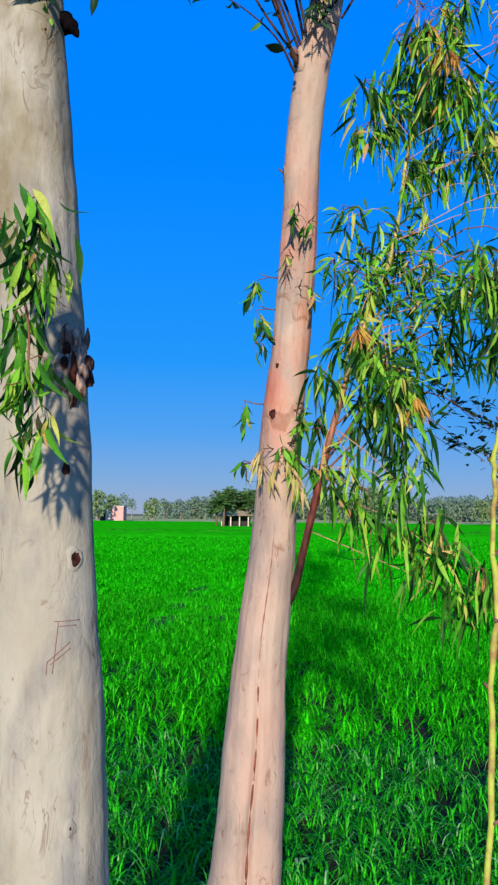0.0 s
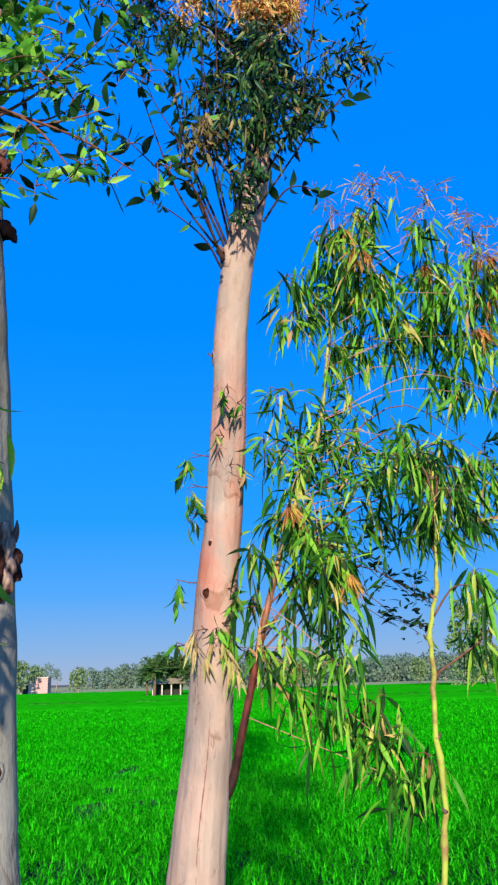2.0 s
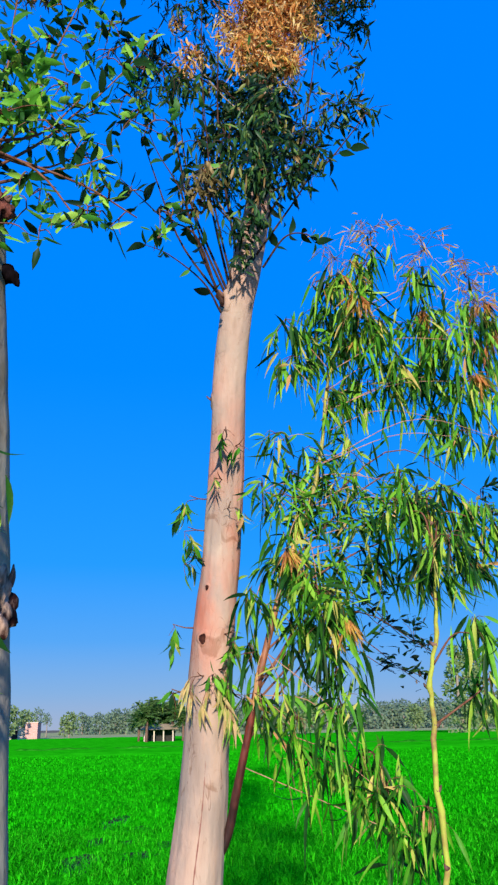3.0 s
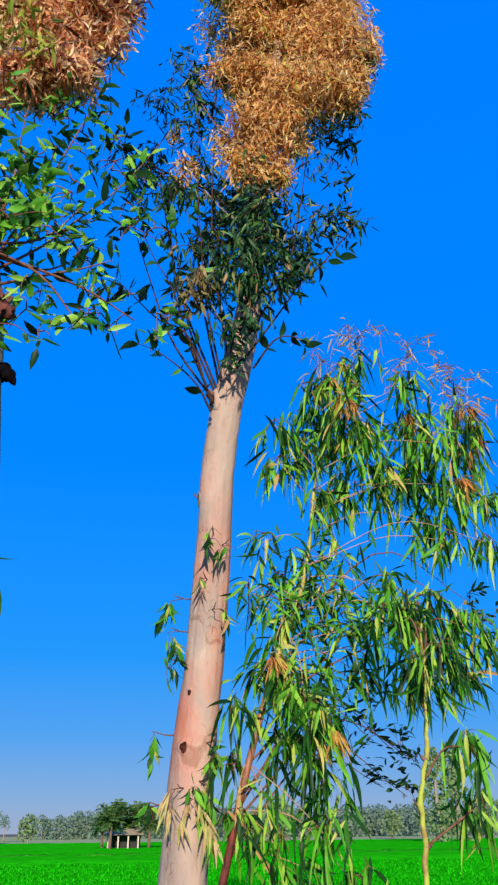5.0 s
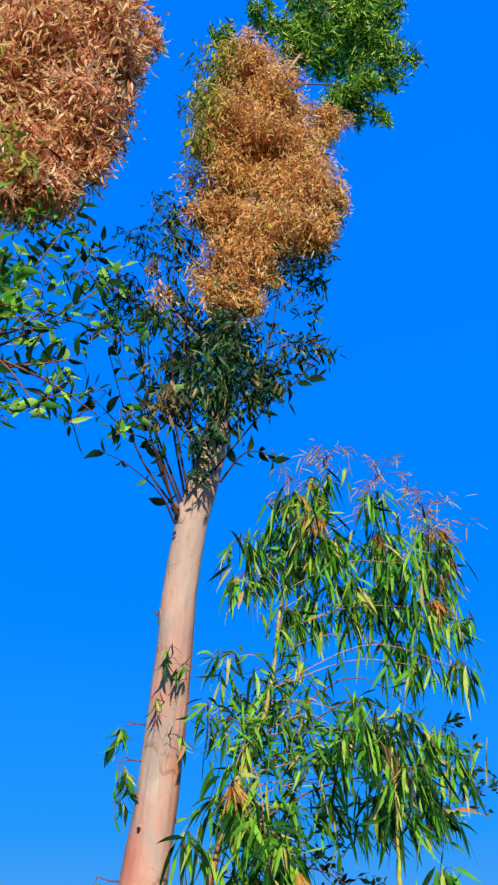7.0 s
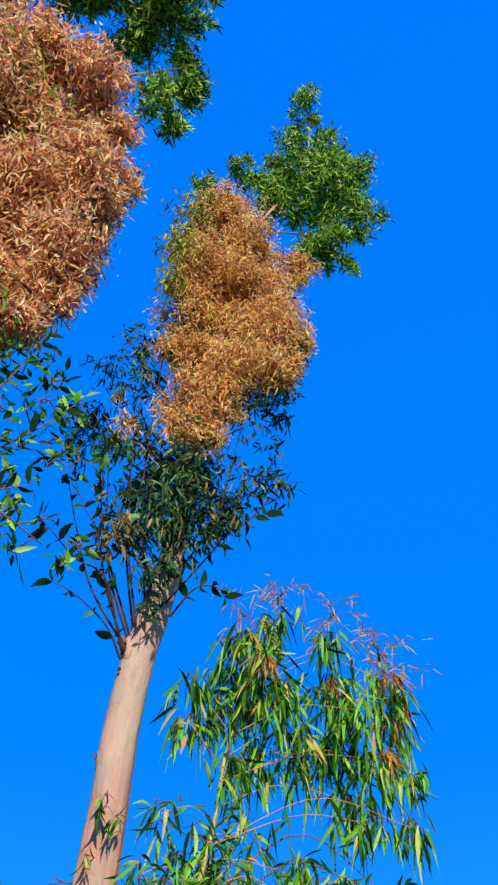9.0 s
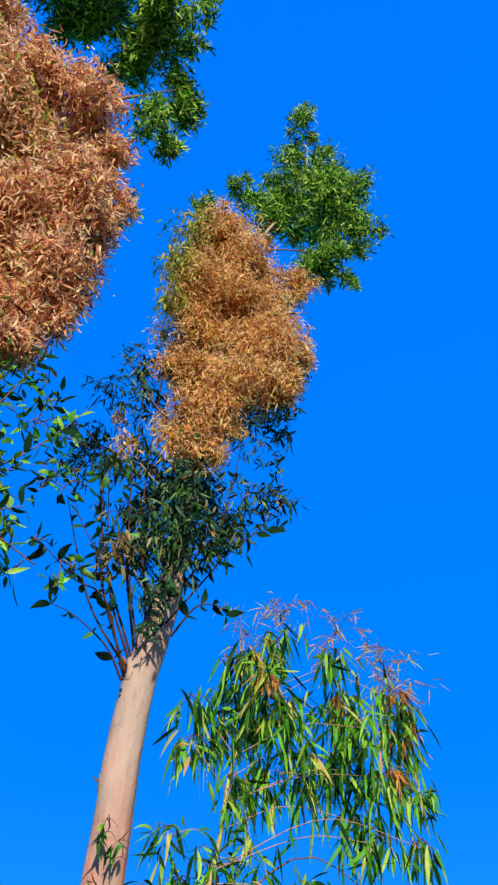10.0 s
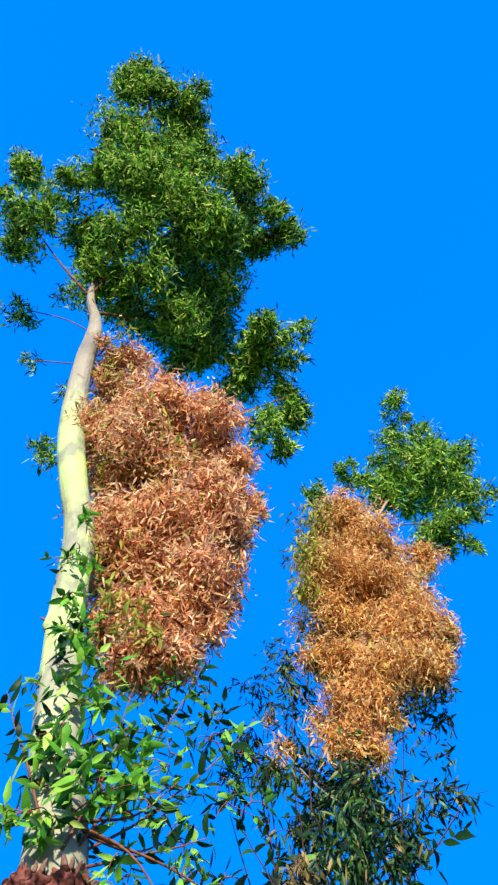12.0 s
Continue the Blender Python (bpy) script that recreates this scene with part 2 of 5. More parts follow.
HANG_STUFF = leaf("hanging_leaf_far", [(0, (0.006, 0.028, 0.006)), (0.28, (0.018, 0.085, 0.011)), (0.50, (0.08, 0.30, 0.020)), (0.74, (0.20, 0.50, 0.03)), (0.91, (0.40, 0.58, 0.07)), (0.975, (0.62, 0.52, 0.13)), (1, (0.62, 0.30, 0.13))], thin=0.40, rough=0.45, gloss=0.14)
STRAW_LEAF = leaf("straw_leaf", [(0, (0.40, 0.44, 0.10)), (0.5, (0.62, 0.50, 0.20)), (0.8, (0.62, 0.40, 0.20)), (1, (0.34, 0.15, 0.08))], thin=0.4, gloss=0.06)
TIP_LEAF = leaf("bronze_tip_leaf", [(0, (0.62, 0.50, 0.09)), (0.4, (0.76, 0.42, 0.11)), (0.75, (0.66, 0.26, 0.10)), (0.9, (0.40, 0.13, 0.06)), (1, (0.40, 0.54, 0.07))], thin=0.5, gloss=0.08)
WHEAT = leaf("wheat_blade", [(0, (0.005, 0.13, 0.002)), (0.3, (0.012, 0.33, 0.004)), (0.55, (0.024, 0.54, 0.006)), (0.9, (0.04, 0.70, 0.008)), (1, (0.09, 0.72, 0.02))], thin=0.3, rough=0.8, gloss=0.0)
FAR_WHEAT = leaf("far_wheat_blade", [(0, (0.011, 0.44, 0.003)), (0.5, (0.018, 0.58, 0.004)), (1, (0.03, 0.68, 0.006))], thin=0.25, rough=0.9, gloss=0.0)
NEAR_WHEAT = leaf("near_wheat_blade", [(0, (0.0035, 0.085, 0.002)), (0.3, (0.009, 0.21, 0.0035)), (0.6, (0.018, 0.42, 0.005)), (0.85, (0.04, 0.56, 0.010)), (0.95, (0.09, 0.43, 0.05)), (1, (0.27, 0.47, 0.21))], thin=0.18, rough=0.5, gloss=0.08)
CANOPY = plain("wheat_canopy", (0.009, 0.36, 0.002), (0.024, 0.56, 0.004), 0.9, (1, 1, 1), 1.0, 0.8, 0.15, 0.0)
BANK = plain("grassy_bank", (0.006, 0.11, 0.004), (0.03, 0.26, 0.01), 2.5, (1, 1, 1), 1.0, 0.8, 0.1, 0.0)
SOIL = plain("dusty_soil", (0.12, 0.09, 0.055), (0.26, 0.195, 0.12), 6.0, (1, 1, 1), 0.95, 0.6, 0.02, 0.05)
# near-black: the shade between the wheat plants is put into the soil colour
SHADE_SOIL = plain("shade_dark_soil", (0.012, 0.014, 0.007), (0.035, 0.03, 0.016), 5.0, (1, 1, 1), 0.9, 0.6, 0.02, 0.1)
STRAW = plain("dry_grass_field", (0.30, 0.33, 0.10), (0.48, 0.42, 0.20), 0.25, (1, 1, 1), 0.95, 0.3, 0.05, 0.0)
BRICK = plain("brick_wall", (0.46, 0.23, 0.19), (0.58, 0.34, 0.29), 3.0, (1, 1, 2), 0.9, 0.5, 0.02)
PLASTER = plain("mud_plaster", (0.45, 0.36, 0.28), (0.58, 0.46, 0.38), 1.5, (1, 1, 1), 0.9, 0.4, 0.02)
# stands for unlit interiors: shade painted as a dark colour
SHADE = plain("interior_shade", (0.02, 0.018, 0.016), (0.04, 0.035, 0.03), 4.0)
THATCH = plain("thatch", (0.20, 0.15, 0.09), (0.34, 0.26, 0.16), 6.0, (1, 1, 0.3), 0.95, 0.7, 0.05)
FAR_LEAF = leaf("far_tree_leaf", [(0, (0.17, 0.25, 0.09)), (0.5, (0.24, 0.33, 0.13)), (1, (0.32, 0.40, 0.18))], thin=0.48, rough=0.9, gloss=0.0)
# distance haze is mixed into these leaf colours, pale and greyish
FAR_BLUE = leaf("haze_tinted_leaf", [(0, (0.19, 0.26, 0.17)), (0.5, (0.22, 0.30, 0.19)), (1, (0.26, 0.34, 0.21))], thin=0.5, rough=1.0, gloss=0.0)
PALM_LEAF = leaf("palm_leaf", [(0, (0.03, 0.075, 0.02)), (0.5, (0.07, 0.14, 0.035)), (1, (0.16, 0.24, 0.07))], thin=0.35, rough=0.7, gloss=0.05)


# ---- mesh helpers ----
def stem_material(name, z0, z1):
    """Young stem: red-brown and woody low down, yellow-green where it is this year's growth."""
    m, n, l, b = material(name)
    tc, sp, mr = n.new("ShaderNodeTexCoord"), n.new("ShaderNodeSeparateXYZ"), n.new("ShaderNodeMapRange")
    l.new(tc.outputs["Object"], sp.inputs[0])
    l.new(sp.outputs["Z"], mr.inputs[0])
    mr.inputs[1].default_value, mr.inputs[2].default_value = z0, z1
    r = ramp(n, [(0, (0.035, 0.011, 0.009)), (0.25, (0.13, 0.022, 0.014)), (0.50, (0.30, 0.12, 0.045)), (1, (0.33, 0.31, 0.05))])
    l.new(mr.outputs[0], r.inputs[0])
    nz = noise_node(n, l, 45.0, (1, 1, 0.25), 5)
    r2 = ramp(n, [(0.38, (0.40, 0.36, 0.34)), (0.62, (1.25, 1.2, 1.15))])
    l.new(nz.outputs["Fac"], r2.inputs[0])
    l.new(mix(n, l, 1.0, r.outputs[0], r2.outputs[0], "MULTIPLY"), b.inputs["Base Color"])
    b.inputs["Roughness"].default_value = 0.55
    bump(n, l, b, [(nz.outputs["Fac"], 0.5)], 0.003)
    return m


def mesh_of(name, verts, faces, mat, smooth=True):
    """verts (n, 3); faces: a list of index arrays, each (m, 3) or (m, 4)."""
    me = bpy.data.meshes.new(name)
    verts = np.asarray(verts, dtype=np.float32)
    faces = [np.asarray(f, dtype=np.int32) for f in faces if len(f)]
    loops = np.concatenate([f.ravel() for f in faces])
    counts = np.concatenate([np.full(len(f), f.shape[1], dtype=np.int32) for f in faces])
    me.vertices.add(len(verts))
    me.vertices.foreach_set("co", verts.ravel())
    me.loops.add(len(loops))
    me.loops.foreach_set("vertex_index", loops)
    me.polygons.add(len(counts))
    me.polygons.foreach_set("loop_start", np.concatenate([[0], np.cumsum(counts)[:-1]]).astype(np.int32))
    me.polygons.foreach_set("use_smooth", np.full(len(counts), smooth))
    me.update(calc_edges=True)
    me.validate()
    me.materials.append(mat)
    return me


def part(name, data, parent, label="", kind=""):
    ob = new(name, data)
    ob.parent = parent
    return tagged(ob, label, kind=kind)


def thing(name, label, category, group="", kind="", at=(0, 0, 0)):
    ob = new(name)
    ob.location = at
    ob.empty_display_size = 0.1
    return tagged(ob, label, category, group, kind)


def spline(points, n):
    """Catmull-Rom through rows of numbers."""
    p = np.asarray(points, dtype=float)
    q = np.vstack([2 * p[0] - p[1], p, 2 * p[-1] - p[-2]])
    u = np.linspace(0, len(p) - 1 - 1e-6, n)
    i, t = u.astype(int), (u % 1)[:, None]
    a, b, c, d = q[i], q[i + 1], q[i + 2], q[i + 3]
    return 0.5 * (2 * b + (c - a) * t + (2 * a - 5 * b + 4 * c - d) * t ** 2 + (3 * b - a - 3 * c + d) * t ** 3)


def unit(v):
    return v / np.maximum(np.linalg.norm(v, axis=-1, keepdims=True), 1e-9)


def tube(path, radii, sides=6, offset=0, swell=None):
    """A closed tube along path: verts and faces. swell(ring, angle) scales the radius."""
    path, radii = np.asarray(path, dtype=float), np.asarray(radii, dtype=float)
    n = len(path)
    tan = unit(np.gradient(path, axis=0))
    ref = np.array([0.0, 1.0, 0.02]) if abs(tan[:, 1]).max() < 0.9 else np.array([1.0, 0.0, 0.03])
    x = unit(np.cross(tan, ref))
    y = np.cross(tan, x)
    ang = np.linspace(0, 2 * np.pi, sides, endpoint=False)
    r = np.repeat(radii[:, None], sides, 1)
    if swell is not None:
        r = r * swell(path[:, 2][:, None], ang[None])
    v = path[:, None] + r[..., None] * (np.cos(ang)[None, :, None] * x[:, None] + np.sin(ang)[None, :, None] * y[:, None])
    k = np.arange(n - 1)[:, None] * sides + np.arange(sides)[None]
    k2 = np.arange(n - 1)[:, None] * sides + (np.arange(sides)[None] + 1) % sides
    quads = np.stack([k, k2, k2 + sides, k + sides], -1).reshape(-1, 4) + offset
    verts = np.vstack([v.reshape(-1, 3), path[:1], path[-1:]])
    a = np.arange(sides)
    b = (a + 1) % sides
    cap = np.vstack([np.stack([b, a, np.full(sides, n * sides)], 1), np.stack([a + (n - 1) * sides, b + (n - 1) * sides, np.full(sides, n * sides + 1)], 1)]) + offset
    return verts, quads, cap


def tubes(name, list_of, mat, sides=4):
    vs, qs, ts, off = [], [], [], 0
    for path, radii in list_of:
        v, q, t = tube(path, radii, sides, off)
        vs.append(v), qs.append(q), ts.append(t)
        off += len(v)
    return mesh_of(name, np.vstack(vs), [np.vstack(qs), np.vstack(ts)], mat)


def blades(base, way, face, length, width, bend, fold=0.18):
    """Lanceolate leaves, eight corners each. bend: how far the tip falls, as a share of the length."""
    base, way, face = (np.asarray(a, dtype=float) for a in (base, way, face))
    side = unit(np.cross(way, face))
    face = np.cross(side, way)
    n = len(base)
    L, W, B = (np.broadcast_to(np.asarray(a, dtype=float), n)[:, None] for a in (length, width, bend))
    down = np.array([0, 0, -1.0])

    def at(u, s, h=0.0):
        return base + way * L * u + (down * 0.6 + face * 0.4) * B * L * u * u + side * W * s - face * W * h
    v = np.stack([at(0.0, 0), at(0.3, -0.46), at(0.3, 0, fold), at(0.3, 0.46), at(0.66, -0.34), at(0.66, 0, fold), at(0.66, 0.34), at(1.0, 0)], 1)
    o = (np.arange(n) * 8)[:, None, None]
    tris = np.array([[0, 2, 1], [0, 3, 2], [4, 5, 7], [5, 6, 7]])[None] + o
    quads = np.array([[1, 2, 5, 4], [2, 3, 6, 5]])[None] + o
    return v.reshape(-1, 3), [quads.reshape(-1, 4), tris.reshape(-1, 3)]


def curls(rng, base, way, face, length, width, turn, twist=0.8):
    """Narrow leaves rolled along an arc and twisted, ten corners each. turn: the arc's angle."""
    side = unit(np.cross(way, face))
    face = np.cross(side, way)
    n = len(base)
    th, tw = turn[:, None] + 0.01, rng.normal(0, twist, n)[:, None]
    L, W = length[:, None], width[:, None]
    rows = []
    for u, w in ((0.0, 0.12), (0.25, 0.46), (0.52, 0.5), (0.78, 0.34), (1.0, 0.05)):
        c = base + L * (np.sin(th * u) / th * way + (1 - np.cos(th * u)) / th * face)
        out = np.cos(th * u) * face - np.sin(th * u) * way
        s = np.cos(tw * u) * side + np.sin(tw * u) * out
        rows += [c - s * W * w, c + s * W * w]
    v = np.stack(rows, 1).reshape(-1, 3)
    o = (np.arange(n) * 10)[:, None]
    return v, [np.vstack([np.array([2 * k, 2 * k + 1, 2 * k + 3, 2 * k + 2])[None] + o for k in range(4)])]


def sprays(rng, clumps, per, droop=0.6, spread=0.7, twigs=4, reach=1.0, flat=0.8, fill=0.0):
    """Twigs that fan out within each clump (x, y, z, radius), with leaves set along them.
    Returns twig paths and the leaves' feet and ways. per: leaves for a clump of 0.2 m radius."""
    paths, feet, ways = [], [], []
    for x, y, z, r in clumps:
        c = np.array([x, y, z])
        nl = max(6, int(per * (r / 0.2) ** 2))
        nt = max(2, int(twigs * (0.5 + r / 0.2 * 0.5)))
        root = c + np.array([0, 0, 0.35 * r]) + rng.normal(0, 0.15 * r, 3)
        share = rng.multinomial(nl, np.full(nt, 1 / nt))
        for k in share:
            out = unit(rng.normal(0, 1, 3) * np.array([1, flat, 0.9]) + np.array([0, 0, 0.1]))
            end = c + out * r * reach * rng.uniform(0.55, 1.05) - np.array([0, 0, droop * 0.35 * r])
            mid = (root + end) / 2 + np.array([0, 0, 0.18 * r]) + rng.normal(0, 0.1 * r, 3)
            path = spline([root, mid, end], 6)
            paths.append(path)
            if k:
                u = rng.uniform(0.15, 1.0, k) ** 0.8 * 4.999
                i = u.astype(int)
                foot = path[i] + (path[i + 1] - path[i]) * (u - i)[:, None]
                along = unit(path[i + 1] - path[i])
                foot = foot + rng.normal(0, 0.08 * r, (k, 3))
                free = c + unit(rng.normal(0, 1, (k, 3))) * rng.uniform(0, 1, (k, 1)) ** 0.45 * r * np.array([1.05, 1.0, 1.1]) + rng.normal(0, 0.24 * r, (k, 3))
                feet.append(np.where(rng.uniform(0, 1, (k, 1)) < fill, free, foot))
                ways.append(unit(along * 0.45 + rng.normal(0, spread, (k, 3)) * 0.6 + np.array([0, 0, -droop])))
    return paths, np.vstack(feet), np.vstack(ways)


def scatter(rng, clumps, k, off=0.6, size=0.9):
    """Breaks round clumps into k smaller, uneven ones each."""
    return [(*(np.array((x, y, z)) + unit(rng.normal(0, 1, 3)) * r * off * rng.uniform(0.4, 1.3)), r * size * rng.uniform(0.6, 1.2)) for x, y, z, r in clumps for _ in range(k)]


def sickles(rng, base, way, length, width, droop=0.35):
    """Narrow curved leaves, joined: they bow sideways, fall at the tip, are folded along the rib and twisted."""
    n = len(base)
    base, way = np.asarray(base, dtype=float), unit(np.asarray(way, dtype=float))
    side = unit(np.cross(way, unit(rng.normal(0, 1, (n, 3)))))
    face = np.cross(side, way)
    L = (length * rng.uniform(0.55, 1.25, n))[:, None]
    half0 = (width * rng.uniform(0.75, 1.25, n))[:, None] * 0.5
    bow, fall, tw = rng.normal(0, 0.2, n)[:, None], rng.normal(droop, 0.25, n)[:, None], rng.normal(0, 0.8, n)[:, None]
    rows = []
    for u, w in ((0.0, 0.10), (0.08, 0.35), (0.25, 0.9), (0.45, 1.0), (0.65, 0.8), (0.85, 0.4), (1.0, 0.03)):
        mid = base + L * (way * (u - 0.2 * abs(fall) * u * u) + side * bow * (1.2 * (u - u * u) + 0.4 * u * u) + np.array([0, 0, -1.0]) * fall * u * u)
        across = np.cos(tw * u) * side + np.sin(tw * u) * face
        lift = -np.sin(tw * u) * side + np.cos(tw * u) * face
        rows += [mid - across * half0 * w + lift * half0 * w * 0.3, mid, mid + across * half0 * w + lift * half0 * w * 0.3]
    v = np.stack(rows, 1).reshape(-1, 3)
    o = (np.arange(n) * 21)[:, None]
    return v, [np.vstack([np.array([3 * k + c, 3 * k + c + 1, 3 * k + c + 4, 3 * k + c + 3])[None] + o for k in range(6) for c in range(2)])]


def leaf_mesh(name, rng, feet, ways, length, width, mat, bend=0.2, curl=None):
    """curl: how far the leaves roll, in radians; None for flat, drooping blades."""
    n = len(feet)
    size, wide, face = length * rng.uniform(0.6, 1.3, n), width * rng.uniform(0.7, 1.3, n), unit(rng.normal(0, 1, (n, 3)))
    if curl is None:
        v, f = blades(feet, ways, face, size, wide, bend * rng.uniform(-0.3, 1.6, n))
    else:
        v, f = curls(rng, feet, ways, face, size, wide, curl * rng.uniform(0.2, 1.5, n))
    return mesh_of(name, v, f, mat)


LEAF_SHAPES = {}


def sickle_leaf(mat, droop, bow, wide, twist):
    """One narrow leaf, a metre long: it falls by droop, bows sideways, is folded along its rib and twisted."""
    u = np.array([0.0, 0.06, 0.2, 0.4, 0.6, 0.8, 1.0])
    half = np.array([0.04, 0.10, 0.40, 0.5, 0.42, 0.22, 0.0]) * wide + 0.004
    mid = np.stack([u - 0.25 * abs(droop) * u ** 2, bow * (u - u ** 2) * 1.2 + 0.4 * bow * u ** 2, -droop * u ** 2], 1)
    a = twist * u
    side = np.stack([0 * u, np.cos(a), np.sin(a)], 1)
    lift = np.stack([0 * u, -np.sin(a), np.cos(a)], 1)
    v = np.stack([mid - side * half[:, None] + lift * half[:, None] * 0.3, mid, mid + side * half[:, None] + lift * half[:, None] * 0.3], 1).reshape(-1, 3)
    quads = [(3 * k + c, 3 * k + c + 1, 3 * k + c + 4, 3 * k + c + 3) for k in range(6) for c in range(2)]
    return mesh_of("leaf", v, [np.array(quads)], mat)


def leaf_things(rng, feet, ways, length, width, mat, parent, most=300):
    """Single leaves as parts, on a few shared meshes. They hang with their faces turned any way."""
    key = mat.name
    if key not in LEAF_SHAPES:
        LEAF_SHAPES[key] = [sickle_leaf(mat, *row) for row in ((0.15, 0.10, 0.14, 0.5), (0.4, -0.22, 0.16, -0.8), (0.6, 0.25, 0.13, 1.0), (0.3, -0.12, 0.18, 0.3), (0.75, 0.15, 0.15, -1.2), (-0.25, 0.20, 0.14, 0.6), (0.1, -0.3, 0.13, 1.6), (0.5, 0.05, 0.17, -0.4))]
    n = min(most, len(feet))
    for k in range(n):
        w = Vector(ways[k]).normalized()
        s = w.cross(Vector(rng.normal(0, 1, 3))).normalized()
        u = s.cross(w)
        ob = part("leaf", LEAF_SHAPES[key][rng.integers(8)], parent)
        size = length * rng.uniform(0.6, 1.25)
        turn = Matrix((w, s, u)).transposed().to_4x4()
        ob.matrix_basis = Matrix.Translation(feet[k]) @ turn @ Matrix.Diagonal((size, size * width, size, 1))


def leafy_shoot(rng, parent, way, pairs, length, wide, mat, label, stem_mat):
    """A thin shoot with oval leaves set in pairs along it."""
    line = spline(way, 50)
    v, q, c = tube(line, np.linspace(0.0048, 0.0012, 50), 6)
    stem = part("shoot", mesh_of("shoot", v, [q, c], stem_mat), parent, label)
    for u in np.linspace(0.22, 1.0, pairs):
        k = min(48, int(u * 49))
        along = unit(line[k + 1] - line[k])
        side = unit(np.cross(along, rng.normal(0, 1, 3)))
        ways = unit(np.array([along * 0.6 + side, along * 0.6 - side]) + rng.normal(0, 0.25, (2, 3)) + np.array([0, 0, -0.15]))
        leaf_things(rng, [line[k], line[k]], ways, length, wide, mat, stem, 2)


def limb_to(trunk, c, rng, drop=1.0, r0=0.012, least=3.2):
    """A limb from the trunk's centre line up and out to a clump."""
    trunk = np.asarray(trunk)
    here = trunk[np.argmin(abs(trunk[:, 2] - c[2])), :3]
    zs = max(least, c[2] - drop * np.linalg.norm(here - c) - 0.05)
    a = trunk[np.argmin(abs(trunk[:, 2] - zs)), :3]
    m = (a + c) / 2 + np.array([0, 0, -0.05]) * np.linalg.norm(c - a) + rng.normal(0, 0.03, 3)
    return spline([a, m, c], 8), np.linspace(r0, 0.004, 8)


# ---- ground and crop ----
def slab(name, x0, x1, y0, y1, z, mat, nx=2, ny=2, height=None):
    xs, ys = np.meshgrid(np.linspace(x0, x1, nx), np.linspace(y0, y1, ny))
    zs = np.full(xs.shape, z) if height is None else height(xs, ys)
    v = np.stack([xs, ys, zs], -1).reshape(-1, 3)
    i = (np.arange(ny - 1)[:, None] * nx + np.arange(nx - 1)[None]).ravel()
    return mesh_of(name, v, [np.stack([i, i + 1, i + nx + 1, i + nx], 1)], mat)


tagged(new("ground", slab("ground", -2500, 2500, -2500, 2500, 0.0, SOIL, 40, 40)), "dry dusty soil of a flat farm field", "ground", kind="structure")
# sheet under the crop, painted dark for the shade between the blades
tagged(new("field_soil", slab("field_soil", -200, 240, 1.95, 149, 0.004, SHADE_SOIL, 60, 40)), "soil under the standing wheat, coloured dark for the shade there", "soil", kind="structure")
tagged(new("dry_field", slab("dry_field", -500, 500, 150, 520, 0.03, STRAW, 40, 40)), "pale dry stubble field beyond the green crop", "field", kind="structure")


def thin_places(x, y):
    """0 where wheels or lodging have opened the crop, 1 where it stands full."""
    t = np.clip((y - 10) / 15, -0.6, 1.6)
    line = -1.15 + 0.75 * t * t + 0.35 * t
    g = np.ones_like(x)
    worn = np.clip(0.55 + 0.6 * np.sin(y * 2.3 + 1.5 * np.sin(y * 0.9)), 0, 1) * np.clip((y - 8.5) / 2, 0, 1)
    for off in (0.0, 1.55):
        g = np.minimum(g, np.clip(np.abs(x - line - off) / 0.26 - 0.85 + 1.2 * (1 - worn), 0, 1) if off == 0.0 else np.clip(np.abs(x - line - off) / 0.2 + 1.25 - worn, 0, 1))
    for px, py, r in ((-0.28, 15.6, 0.42), (-0.25, 12.6, 0.35), (-0.5, 14.0, 0.25), (0.1, 13.6, 0.25), (-0.1, 17.2, 0.22), (-2.2, 16.5, 0.3)):
        g = np.minimum(g, np.clip((((x - px) / r) ** 2 + ((y - py) / (2.2 * r)) ** 2) ** 0.5 - 0.45 + 0.25 * np.sin(x * 23 + 3 * np.sin(y * 5)), 0.0, 1))
    return g


def canopy_height(x, y):
    w = np.sin(x * 3.1 + np.sin(y * 1.7) * 2) * np.sin(y * 2.3 + np.sin(x * 1.3) * 2)
    return (0.14 + 0.03 * w) * np.clip((y - 10) / 7, 0, 1) * np.clip(thin_places(x, y), 0.0, 1) + 0.006 - 0.05 * (thin_places(x, y) < 0.12)


crop = thing("wheat_field", "dense bright green young wheat crop standing in the field", "wheat", kind="stuff")
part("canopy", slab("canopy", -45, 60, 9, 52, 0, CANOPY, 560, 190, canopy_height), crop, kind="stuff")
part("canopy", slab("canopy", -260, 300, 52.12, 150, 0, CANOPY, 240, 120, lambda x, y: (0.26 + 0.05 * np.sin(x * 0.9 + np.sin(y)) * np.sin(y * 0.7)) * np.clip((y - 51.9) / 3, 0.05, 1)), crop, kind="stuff")


